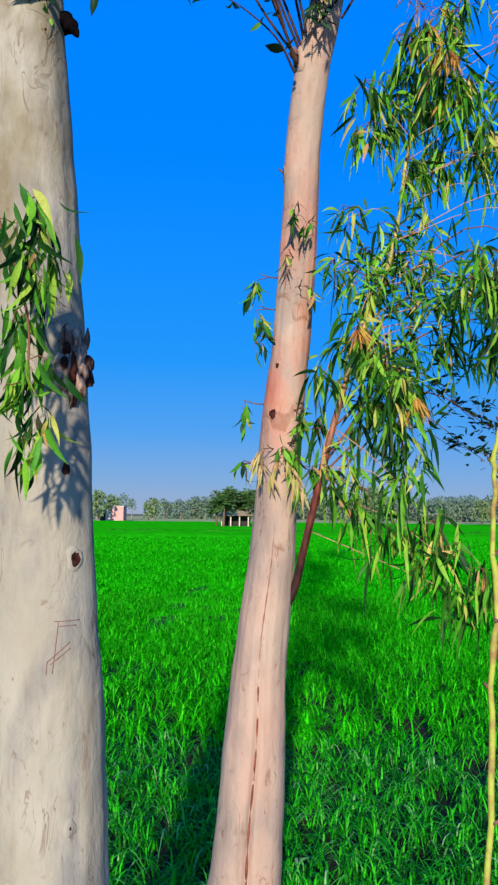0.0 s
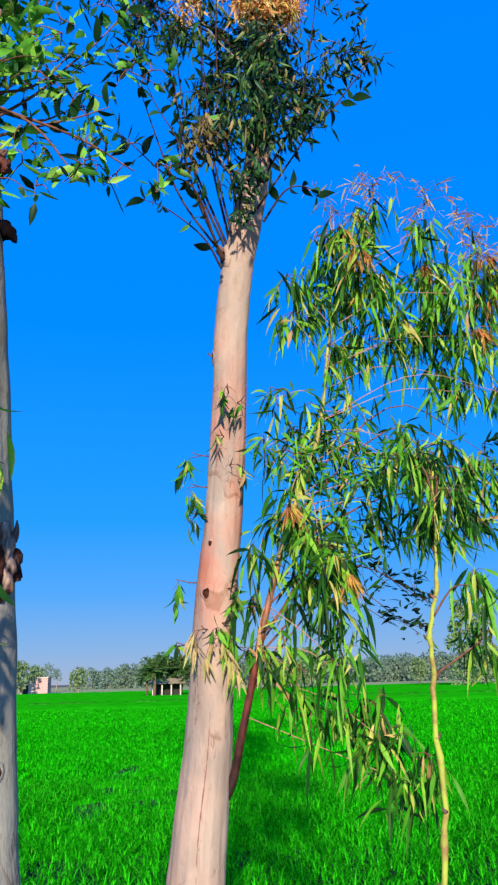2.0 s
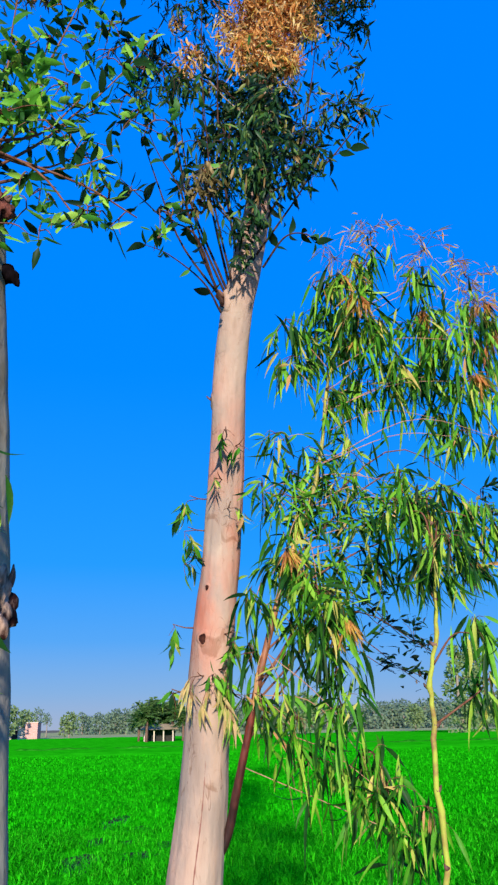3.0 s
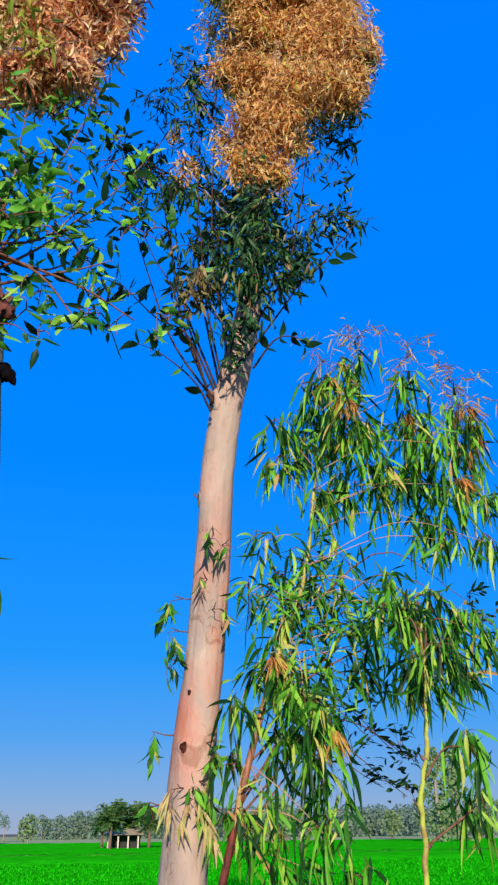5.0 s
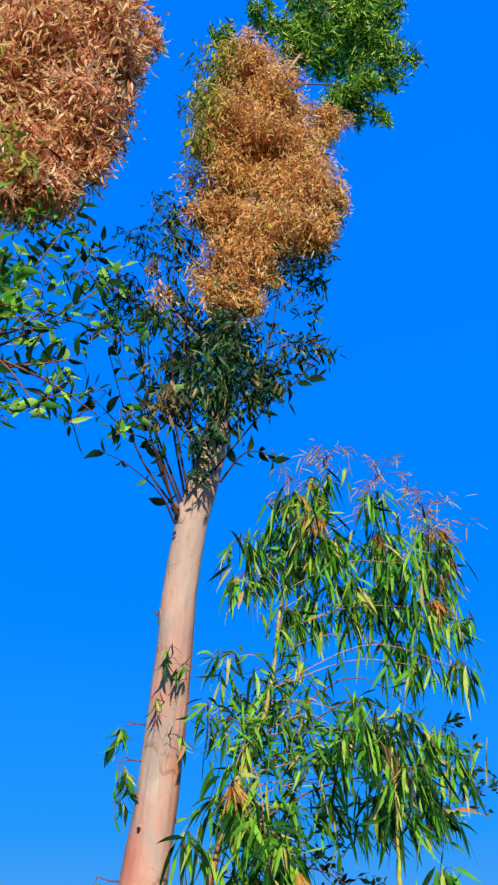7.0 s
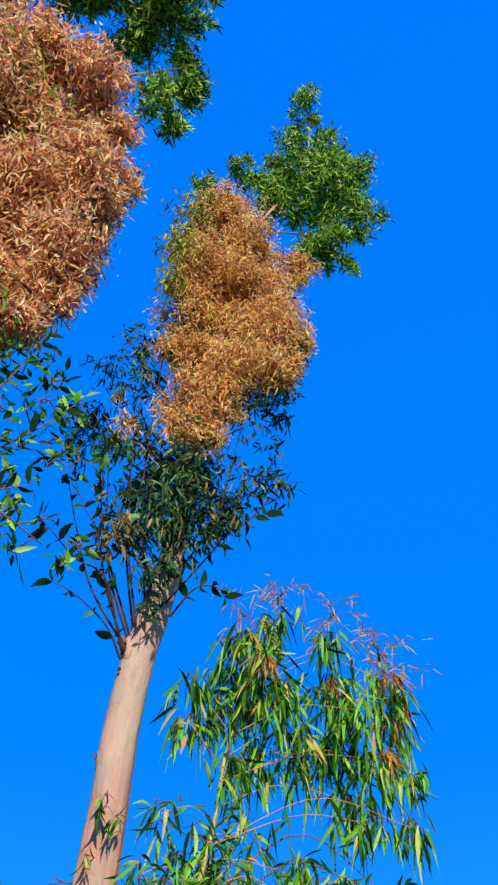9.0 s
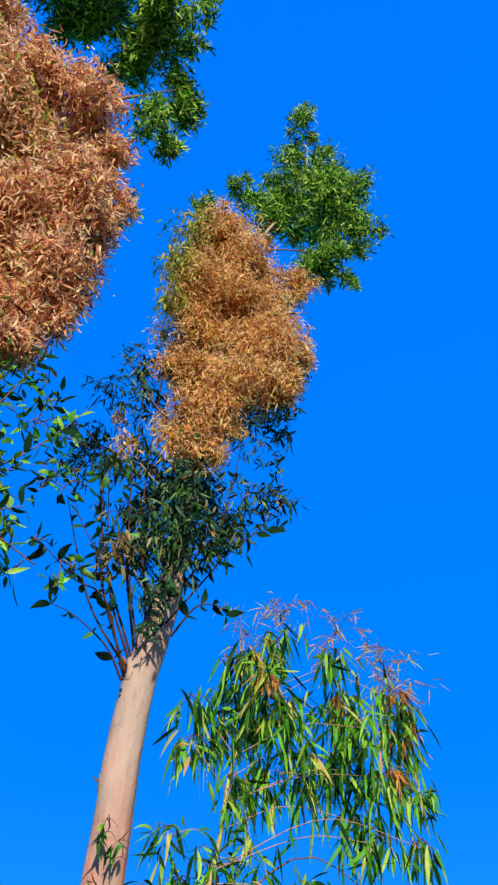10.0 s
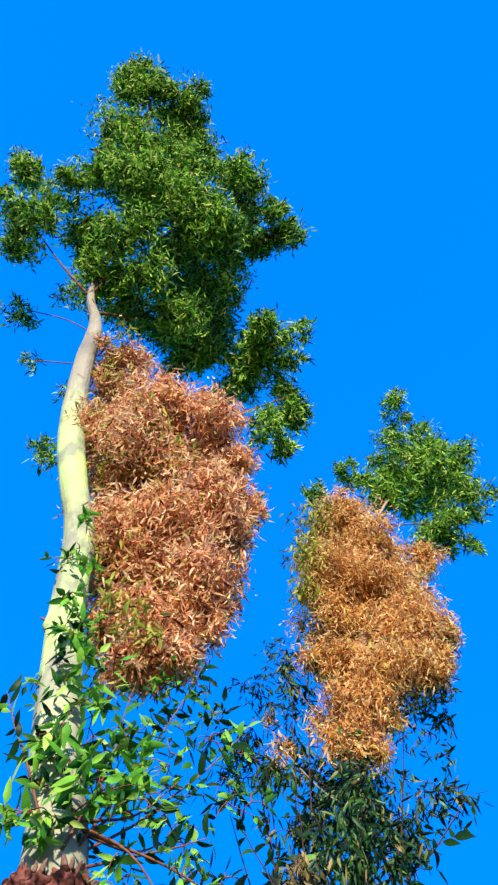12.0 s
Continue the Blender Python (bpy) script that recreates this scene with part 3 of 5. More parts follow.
def wheat(rng, x0, x1, y0, y1, density, length, width, stations, mat):
    n = int((x1 - x0) * (y1 - y0) * density)
    x, y = rng.uniform(x0, x1, n), rng.uniform(y0, y1, n)
    y = y0 + (np.floor((y - y0) / 0.16) + 0.5) * 0.16 + rng.normal(0, 0.045, n) if stations > 3 else y
    if stations > 3:
        plants = rng.integers(0, max(1, n // 7), n)
        x, y = x[plants] + rng.normal(0, 0.012, n), y[plants] + rng.normal(0, 0.012, n)
    g = thin_places(x, y)
    away = np.hypot(x - 0.0, y - 2.85)
    keep = (rng.uniform(0, 1, n) < 0.28 + 0.72 * g) & (away > 0.22)
    x, y, g = x[keep], y[keep], g[keep]
    n = len(x)
    a = rng.uniform(0, 2 * np.pi, n)
    out = np.stack([np.cos(a), np.sin(a), np.zeros(n)], 1)
    side = np.stack([-np.sin(a), np.cos(a), np.zeros(n)], 1)
    patch = 1 + 0.12 * np.sin(x * 1.3 + 2 * np.sin(y * 0.6)) * np.sin(y * 0.9)
    L = length * rng.uniform(0.7, 1.2, n) * (0.55 + 0.45 * g) * patch
    lean = rng.uniform(0.05, 0.5, n)
    fall = rng.uniform(0.3, 1.3, n) + (rng.uniform(0, 1.0, n) if stations > 6 else 0.2)
    foot = np.stack([x, y, rng.uniform(0.0, 0.12, n)], 1)
    us = np.linspace(0, 1, stations)
    rows = []
    for u in us:
        c = foot + out * (L * (lean * u + fall * 0.6 * u ** 2.5))[:, None] + np.array([0, 0, 1.0]) * (L * (u - fall * 0.85 * u ** 3.2))[:, None]
        w = width * (1 - u ** 2.2) * (0.7 + 0.3 * g) * 0.5 + 0.0004
        rows += [c - side * w[:, None], c + side * w[:, None]]
    v = np.stack(rows, 1).reshape(-1, 3)
    o = (np.arange(n) * 2 * stations)[:, None]
    quads = [np.array([2 * k, 2 * k + 1, 2 * k + 3, 2 * k + 2])[None] + o for k in range(stations - 1)]
    return mesh_of("wheat_stand", v, [np.vstack(quads)], mat)


rng = np.random.default_rng(7)
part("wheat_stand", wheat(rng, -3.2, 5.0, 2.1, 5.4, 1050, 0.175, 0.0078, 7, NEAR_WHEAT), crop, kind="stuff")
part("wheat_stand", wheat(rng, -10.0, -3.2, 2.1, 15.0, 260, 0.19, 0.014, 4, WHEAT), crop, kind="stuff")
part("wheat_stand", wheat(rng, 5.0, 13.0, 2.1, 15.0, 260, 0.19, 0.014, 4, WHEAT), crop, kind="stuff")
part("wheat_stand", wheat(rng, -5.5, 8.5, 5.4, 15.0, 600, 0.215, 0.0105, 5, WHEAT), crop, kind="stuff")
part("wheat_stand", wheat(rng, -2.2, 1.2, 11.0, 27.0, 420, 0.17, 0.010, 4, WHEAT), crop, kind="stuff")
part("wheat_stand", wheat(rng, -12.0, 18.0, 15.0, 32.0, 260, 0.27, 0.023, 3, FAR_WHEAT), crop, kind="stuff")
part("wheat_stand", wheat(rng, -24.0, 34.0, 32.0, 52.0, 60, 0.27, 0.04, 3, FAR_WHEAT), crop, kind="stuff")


# ---- distance ----
def far_tree(name, rng, h, w, mat, label, trunk_h=0.25, n=800, narrow=False):
    ob = thing(name, label, "tree", "trees along the far field edge")
    tr = spline([(0, 0, -0.05, 0.035 * h), (0.02 * h, 0, 0.4 * h, 0.022 * h), (0, 0.01 * h, 0.85 * h, 0.006 * h)], 10)
    part("trunk", mesh_of("trunk", *(lambda v, q, c: (v, [q, c]))(*tube(tr[:, :3], tr[:, 3], 7)), LIMB), ob)
    feet, ways = [], []
    for k in range(11):
        f = (k + 0.5) / 11
        rad = w * 0.5 * (0.55 if not narrow else 0.5) * (1.1 - 0.5 * f)
        prof = math.sin(math.pi * min(1, 0.15 + f * 0.85)) ** 0.6
        a = k * 2.4 + rng.uniform(0, 1)
        c = np.array([math.cos(a) * w * 0.3 * prof, math.sin(a) * w * 0.3 * prof, h * (trunk_h + (1 - trunk_h) * f * 0.92)])
        m = n // 11
        p = unit(rng.normal(0, 1, (m, 3))) * rng.uniform(0.3, 1, (m, 1)) ** 0.5 * rad * np.array([1, 1, 0.75 if not narrow else 1.1])
        feet.append(c + p), ways.append(unit(p + rng.normal(0, 0.5 * rad, (m, 3))))
    s = w * (0.13 if n > 400 or n < 300 else 0.115)
    part("crown", leaf_mesh("crown", rng, np.vstack(feet), np.vstack(ways), s, s * 0.8, mat), ob)
    return ob


def polar(az, d):
    return d * math.sin(radians(az)), d * math.cos(radians(az))


rng = np.random.default_rng(21)
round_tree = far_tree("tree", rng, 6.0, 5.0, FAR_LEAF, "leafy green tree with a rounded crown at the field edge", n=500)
hazy_tree = far_tree("tree", rng, 6.5, 6.5, FAR_BLUE, "tree in the distant tree line, leaves tinted grey-green for haze", 0.05, 330)
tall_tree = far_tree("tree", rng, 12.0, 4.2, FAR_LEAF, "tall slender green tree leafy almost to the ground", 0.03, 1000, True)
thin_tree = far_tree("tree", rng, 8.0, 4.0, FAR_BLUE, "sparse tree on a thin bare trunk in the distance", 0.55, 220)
spots = [(round_tree, -10.0, 160, 1.0), (round_tree, -9.0, 172, 0.9), (thin_tree, -8.2, 210, 0.85), (thin_tree, -7.6, 205, 0.8), (round_tree, -6.1, 165, 0.8),
         (round_tree, -13.0, 165, 1.0), (round_tree, 9.8, 130, 1.05), (round_tree, 8.4, 170, 0.9), (tall_tree, 20.3, 120, 1.05), (tall_tree, 21.4, 128, 1.1), (round_tree, 17.2, 190, 0.9), (round_tree, 23.0, 150, 1.2)]
firsts = set()
for src, az, d, s in spots:
    m = Matrix.Translation((*polar(az, d), 0)) @ Matrix.Rotation(az * 1.7, 4, "Z") @ Matrix.Scale(s, 4)
    if src in firsts:
        copy_thing(src, m)
    else:
        src.matrix_basis = m
        firsts.add(src)
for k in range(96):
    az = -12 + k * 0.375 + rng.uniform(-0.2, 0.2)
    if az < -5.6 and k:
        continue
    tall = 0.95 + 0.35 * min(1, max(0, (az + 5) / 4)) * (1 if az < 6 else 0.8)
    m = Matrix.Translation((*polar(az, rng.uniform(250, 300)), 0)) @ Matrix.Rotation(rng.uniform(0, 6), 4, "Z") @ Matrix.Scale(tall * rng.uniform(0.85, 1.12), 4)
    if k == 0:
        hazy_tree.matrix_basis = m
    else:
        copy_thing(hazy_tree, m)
# low grassy bank between two fields, with uneven crest
xs = np.linspace(-70, 90, 400)
crest = 0.34 + 0.05 * np.sin(xs * 1.7 + 2 * np.sin(xs * 0.6)) + 0.03 * np.sin(xs * 5.1)
bank = np.stack([np.stack([xs, np.full(400, y) + 0.15 * np.sin(xs * 0.8), crest * f], -1) for y, f in ((66.0, 0.0), (66.25, 0.85), (66.6, 1.0), (67.1, 0.7), (67.5, 0.0))]).reshape(-1, 3)
i = (np.arange(4)[:, None] * 400 + np.arange(399)[None]).ravel()
tagged(new("bank", mesh_of("bank", bank, [np.stack([i, i + 1, i + 401, i + 400], 1)], BANK)), "low dark green grassy bank between two fields", "bank", kind="structure")


def box_verts(x0, x1, y0, y1, z0, z1):
    v = np.array([(x, y, z) for z in (z0, z1) for y in (y0, y1) for x in (x0, x1)], dtype=float)
    return v, np.array([[0, 2, 3, 1], [4, 5, 7, 6], [0, 1, 5, 4], [2, 6, 7, 3], [0, 4, 6, 2], [1, 3, 7, 5]])


def boxes(name, rows, mat):
    vs, fs = [], []
    for k, row in enumerate(rows):
        v, f = box_verts(*row)
        vs.append(v), fs.append(f + 8 * k)
    return mesh_of(name, np.vstack(vs), [np.vstack(fs)], mat, False)


def farm_house(az, d):
    ob = thing("farm_house", "small pinkish brick farm house with a flat roof", "house")
    x, y = polar(az, d)
    ob.matrix_basis = Matrix.Translation((x, y, 0)) @ Matrix.Rotation(radians(-az - 12), 4, "Z") @ Matrix.Scale(1.15, 4)
    part("wall", boxes("wall", [(0.4, 2.4, 0, 0.25, 0, 2.6), (0.4, 0.65, 0.25, 3, 0, 2.6), (2.15, 2.4, 0.25, 3, 0, 2.6), (0.65, 2.15, 2.75, 3, 0, 2.6)], BRICK), ob, "pink brick wall of the taller room")
    part("roof", boxes("roof", [(0.3, 2.5, -0.1, 3.1, 2.604, 2.76)], PLASTER), ob)
    part("wall", boxes("wall", [(-2.6, -1.9, 0.4, 0.65, 0, 1.9), (-0.9, 0.396, 0.4, 0.65, 0, 1.9), (-1.9, -0.9, 0.4, 0.65, 1.5, 1.9), (-2.6, -2.35, 0.65, 3, 0, 1.9), (-2.35, 0.396, 2.75, 3, 0, 1.9)], PLASTER), ob, "low mud-plastered side wall with an open doorway")
    part("roof", boxes("roof", [(-2.7, 0.396, 0.3, 3.1, 1.904, 2.02)], THATCH), ob)
    # no door leaf: a dark sheet for the shade inside
    part("door", boxes("door", [(-1.9, -0.9, 0.5, 0.56, 0, 1.496)], SHADE), ob, "dark sheet standing for the shade inside the doorway")


farm_house(-9.1, 166)


def open_shed(az, d):
    ob = thing("open_shed", "low thatched field shed on thin pale posts", "shed")
    x, y = polar(az, d)
    ob.matrix_basis = Matrix.Translation((x, y, 0)) @ Matrix.Rotation(radians(-az), 4, "Z") @ Matrix.Scale(0.88, 4)
    for px in (-1.9, -0.7, 0.5, 1.7):
        part("post", boxes("post", [(px, px + 0.17, 0, 0.17, 0, 1.7)], PLASTER), ob)
    # back wall coloured dark for the shade under the roof
    part("back_wall", boxes("back_wall", [(-2.0, 2.1, 2.0, 2.2, 0, 1.7)], SHADE), ob)
    v = np.array([(-2.4, -0.5, 1.7), (2.5, -0.5, 1.7), (2.5, 2.5, 1.7), (-2.4, 2.5, 1.7), (-1.9, 1.0, 2.4), (2.0, 1.0, 2.4)])
    part("roof", mesh_of("roof", v, [np.array([[0, 1, 5, 4], [2, 3, 4, 5]]), np.array([[1, 2, 5], [3, 0, 4]])], THATCH, False), ob)


open_shed(-0.15, 95)


def palm(rng, h):
    ob = thing("palm_tree", "bushy green palm with arching fronds beside the shed", "palm", "palms by the shed")
    tr = spline([(0, 0, -0.05, 0.18), (0.05, 0, h * 0.5, 0.15), (0, 0.05, h * 0.6, 0.12)], 6)
    part("trunk", mesh_of("trunk", *(lambda v, q, c: (v, [q, c]))(*tube(tr[:, :3], tr[:, 3], 8)), DEAD_WOOD), ob)
    for k in range(34):
        a, el = k * 2.4, rng.uniform(-0.5, 1.45)
        L = h * rng.uniform(0.4, 0.55) * (0.72 + 0.4 * math.sin(el))
        u = np.linspace(0.1, 1, 18)[:, None]
        d = np.array([math.cos(a) * math.cos(el), math.sin(a) * math.cos(el), math.sin(el)])
        p = np.array([0, 0.05, h * 0.6]) + d * L * u + np.array([0, 0, -0.28]) * L * u ** 2
        feet = np.vstack([p, p])
        s = np.array([-math.sin(a), math.cos(a), 0])
        ways = unit(np.vstack([d * 0.5 + s + 0 * p, d * 0.5 - s + 0 * p]) + np.array([0, 0, -0.3]))
        part("frond", leaf_mesh("frond", rng, feet, ways, 0.5, 0.13, PALM_LEAF), ob)
    return ob


rng = np.random.default_rng(5)
palm_a = palm(rng, 4.6)
palm_a.location = (*polar(-1.0, 92.6), 0)
for az, d, size in ((-0.5, 98.0, 1.1), (0.2, 98.6, 1.0), (0.8, 97.0, 1.05), (1.5, 94.0, 0.9), (-1.5, 97.0, 0.8)):
    copy_thing(palm_a, Matrix.Translation((*polar(az, d), 0)) @ Matrix.Rotation(az * 3, 4, "Z") @ Matrix.Scale(size, 4))


# ---- eucalyptus trees ----
SKIN = []


def trunk_of(name, rows, mat, parent, seed, label, groove=None, rings=300, sides=112):
    line = spline(rows, rings)
    line[:, 3] = np.maximum(line[:, 3], 0.006)
    rs = np.random.default_rng(seed)
    ph = rs.uniform(0, 6.28, 12)

    def swell(z, a):
        s = 1 + 0.025 * np.sin(2 * a + 1.3 * z + ph[0]) + 0.02 * np.sin(3 * a - 2.1 * z + ph[1]) + 0.015 * np.sin(a + 5.0 * z + ph[2])
        s = s + 0.014 * np.sin(4.3 * z + ph[3]) + 0.014 * np.sin(11 * z + 2 * a + ph[4]) + 0.009 * np.sin(23 * z + 3 * a + ph[7]) + 0.006 * np.sin(41 * z - 4 * a + ph[8]) + 0.006 * np.sin(9 * a + 2.5 * np.sin(3 * z) + ph[5]) + 0.004 * np.sin(17 * a + 3 * np.sin(2.3 * z + ph[9]) + ph[10]) * (1 + np.sin(5 * z + ph[11]))
        s = s + 0.25 * np.exp(-np.clip(z, 0, 9) / 0.12) * (1 + 0.3 * np.sin(5 * a + ph[6]))
        return s if groove is None else s - groove(z, a)
    v, q, c = tube(line[:, :3], line[:, 3] / 2, sides, 0, swell)
    SKIN.append((line, swell))
    return line, part("trunk", mesh_of(name, v, [q, c], mat), parent, label)


def on_trunk(line, z, side_deg, lift=0.0):
    """A place on the trunk's skin at height z. side_deg: 0 faces -y, 90 faces +x. Also the outward way."""
    x, y, d = (np.interp(z, line[:, 2], line[:, k]) for k in (0, 1, 3))
    o = np.array([math.sin(radians(side_deg)), -math.cos(radians(side_deg)), 0.0])
    for known, swell in SKIN:
        if known is line:
            d = d * float(swell(np.array(z), np.array(radians(90 + side_deg))))
    return np.array([x, y, z]) + o * (d / 2 + lift), o


def knot(line, z, side, size, parent, rng, label="", stubs=0, healed=False, skin=None):
    """A branch scar: swollen lip round a dark sunken wound, with broken stubs where there are any."""
    p, o = on_trunk(line, z, side, 0.08 * size)
    s = np.cross([0, 0, 1.0], o)
    up = np.array([0, 0, 1.0])
    rings, sides = [(1.7, -0.4), (1.3, -0.02), (1.05, 0.08), (0.8, 0.09), (0.62, 0.05), (0.35, 0.03), (0.1, 0.05)], 18
    v, a = [], np.linspace(0, 2 * np.pi, sides, endpoint=False)
    for rad, out in rings:
        rad = rad if not healed or rad > 0.9 else rad * 0.3
        wob = 1 + 0.10 * np.sin(3 * a + z * 9) + rng.normal(0, 0.05, sides)
        v.append(p + size * (rad * wob[:, None] * (np.cos(a)[:, None] * s * 0.85 + np.sin(a)[:, None] * up * 1.15) + (out + rng.normal(0, 0.03, sides))[:, None] * o))
    v = np.vstack(v)

    def quads(i0, i1):
        i = np.arange(i0, i1)[:, None] * sides
        k, k2 = i + np.arange(sides), i + (np.arange(sides) + 1) % sides
        return np.stack([k, k2, k2 + sides, k + sides], -1).reshape(-1, 4)
    lip = part("knot", mesh_of("knot", v[:4 * sides], [quads(0, 3)], skin or BARK_1), parent, label)
    part("wound", mesh_of("wound", v[3 * sides:], [quads(0, 3), np.stack([np.full(sides - 2, 3 * sides), 3 * sides + np.arange(1, sides - 1), 3 * sides + np.arange(2, sides)], 1)], WOUND), lip)
    for k in range(stubs):
        t = rng.uniform(-0.8, 0.8)
        b = p + s * size * t * 0.7 + up * size * rng.uniform(-0.1, 0.7)
        e = b + o * size * rng.uniform(0.6, 1.1) + up * size * rng.uniform(0.3, 1.0) + s * size * t * 0.4
        path = spline([b, (b + e) / 2 + o * size * 0.1, e], 5)
        vv, q, c = tube(path, np.linspace(0.30, 0.16, 5) * size * rng.uniform(0.6, 1.1), 7)
        part("broken_stub", mesh_of("broken_stub", vv, [q, c], DEAD_WOOD), lip)
    return lip


def burl(line, z, side, wide, tall, parent, rng, label, mat=None):
    """A lumpy outgrowth with a split dark mouth and a crest of broken slivers."""
    p, o = on_trunk(line, z, side, -0.1 * wide)
    s, up = np.cross([0, 0, 1.0], o), np.array([0, 0, 1.0])
    nu, nv = 48, 36
    u, w = np.meshgrid(np.linspace(0, 2 * np.pi, nu, endpoint=False), np.linspace(0.04, np.pi - 0.04, nv))
    d = np.stack([np.sin(w) * np.cos(u), np.sin(w) * np.sin(u), np.cos(w)], -1)
    lump = 1 + 0.16 * np.sin(3 * u + 4 * d[..., 2]) + 0.12 * np.sin(7 * d[..., 0] + 5 * d[..., 2] * 2) + 0.08 * np.sin(11 * u + 3 * d[..., 2]) + 0.05 * np.sin(19 * u) * np.sin(9 * w) + rng.normal(0, 0.025, u.shape)
    mouth = np.exp(-((d[..., 0] + 0.42) / 0.16) ** 2) * np.clip(d[..., 1], 0, 1) * (d[..., 2] < 0.75)
    lump = lump - 0.42 * mouth
    v = p + (lump * d[..., 0] * wide)[..., None] * s + (lump * d[..., 1] * wide * 0.8)[..., None] * o + (lump * d[..., 2] * tall)[..., None] * up
    i = np.arange(nv - 1)[:, None] * nu
    k, k2 = i + np.arange(nu), i + (np.arange(nu) + 1) % nu
    quads = np.stack([k, k + nu, k2 + nu, k2], -1).reshape(-1, 4)
    body = part("burl", mesh_of("burl", v.reshape(-1, 3), [quads], mat or BURL), parent, label)
    vv, q, c = tube(spline([p + o * wide * (0.56 - 0.3 * t * t) - s * wide * (0.36 + 0.08 * t) + up * tall * t for t in (-0.75, -0.3, 0.15, 0.5)], 12), wide * 0.17 * np.sin(np.linspace(0.3, 2.9, 12)), 8)
    part("wound", mesh_of("wound", vv, [q, c], WOUND), body)
    vv, q, c = tube(spline([p + o * wide * 0.46 - s * wide * 0.70 + up * tall * t for t in (0.25, 0.45, 0.68)], 8), wide * 0.22 * np.sin(np.linspace(0.4, 2.8, 8)), 8)
    part("wound", mesh_of("wound", vv, [q, c], WOUND), body)
    for k in range(13):
        t = -0.9 + 1.8 * k / 12
        b = p + s * wide * t * 0.8 + up * tall * 0.6 + o * wide * rng.uniform(0.0, 0.5)
        e = b + up * tall * rng.uniform(0.3, 0.62) + s * wide * t * 0.25 + o * wide * rng.uniform(0, 0.3)
        vv, q, c = tube(spline([b, (b + e) / 2 + rng.normal(0, 0.002, 3), e], 5), np.array([1, 0.95, 0.8, 0.6, 0.25]) * wide * rng.uniform(0.08, 0.16), 6)
        part("broken_stub", mesh_of("broken_stub", vv, [q, c], DEAD_WOOD), body)


def foliage(tree, name, rng, clumps, per, length, width, mat, line=None, label="", droop=0.6, spread=0.7, twigs=4, bend=0.2, r0=0.010, twig_r=0.0025, twig_mat=None, flat=0.8, fill=0.5, broken=None, curl=None, reach=1.0):
    limbs = clumps
    clumps = scatter(rng, clumps, *broken) if broken else clumps
    paths, feet, ways = sprays(rng, clumps, per, droop, spread, twigs, reach, flat, fill=fill)
    if line is not None:
        for x, y, z, r in limbs[::3]:
            path, rad = limb_to(line, np.array([x, y, z]), rng, r0=r0)
            v, q, c = tube(path, rad, 6)
            part("limb", mesh_of("limb", v, [q, c], twig_mat or LIMB), tree)
    part("twig_spray", tubes("twig_spray", [(p, np.linspace(twig_r, twig_r * 0.4, len(p))) for p in paths], twig_mat or TWIG, 3), tree, kind="stuff")
    return part(name, leaf_mesh(name, rng, feet, ways, length, width, mat, bend, curl), tree, label, "stuff")


# tree close to the camera
CROWN_1 = [
    (-1.18, -0.26, 8.85, 0.23), (-1.14, -0.00, 8.87, 0.34), (-1.22, 0.25, 8.24, 0.31), (-0.85, 0.21, 8.84, 0.26),
    (-0.75, -0.12, 8.80, 0.13), (-1.23, 0.50, 7.59, 0.30), (-1.00, 0.51, 7.93, 0.36), (-0.71, 0.76, 7.61, 0.34),
    (-1.64, 0.81, 8.19, 0.29), (-1.83, 0.79, 7.58, 0.24), (-2.02, 0.44, 8.11, 0.14), (-0.49, 0.37, 8.63, 0.17),
    (-0.28, 0.58, 8.03, 0.21), (-0.09, 0.83, 8.01, 0.18), (-0.36, 0.95, 8.22, 0.28), (-1.07, 0.89, 7.06, 0.28),
    (-0.80, 1.25, 8.00, 0.37), (-0.77, 1.39, 7.08, 0.28), (-0.41, 1.44, 7.69, 0.27), (-0.05, 1.43, 7.05, 0.20),
    (-0.20, 1.78, 7.09, 0.22), (0.12, 1.76, 6.82, 0.16), (-0.03, 1.88, 6.28, 0.16), (-0.59, 1.70, 7.33, 0.21),
]
DRY_1 = [
    (-0.97, 1.40, 6.37, 0.11), (-0.98, 1.55, 6.17, 0.10), (-0.84, 1.66, 6.10, 0.15), (-0.58, 1.55, 5.90, 0.12),
    (-0.95, 1.66, 5.64, 0.12), (-0.44, 1.71, 5.81, 0.15), (-0.68, 1.66, 5.49, 0.18), (-0.27, 1.75, 5.67, 0.10),
    (-0.84, 1.80, 5.36, 0.15), (-0.56, 1.86, 5.44, 0.20), (-0.30, 1.74, 5.15, 0.13), (-0.16, 1.84, 5.24, 0.07),
    (-0.65, 1.76, 4.82, 0.15), (-0.41, 1.82, 4.89, 0.17), (-0.24, 1.87, 4.95, 0.09), (-0.69, 1.87, 4.60, 0.11),
    (-0.53, 1.93, 4.67, 0.15), (-0.31, 1.77, 4.44, 0.11), (-0.56, 1.79, 4.17, 0.10), (-0.40, 1.85, 4.28, 0.11),
    (-0.27, 1.80, 4.25, 0.06), (-0.46, 1.78, 3.96, 0.09), (-0.34, 1.80, 3.97, 0.07), (-0.83, 1.80, 4.92, 0.08),
]
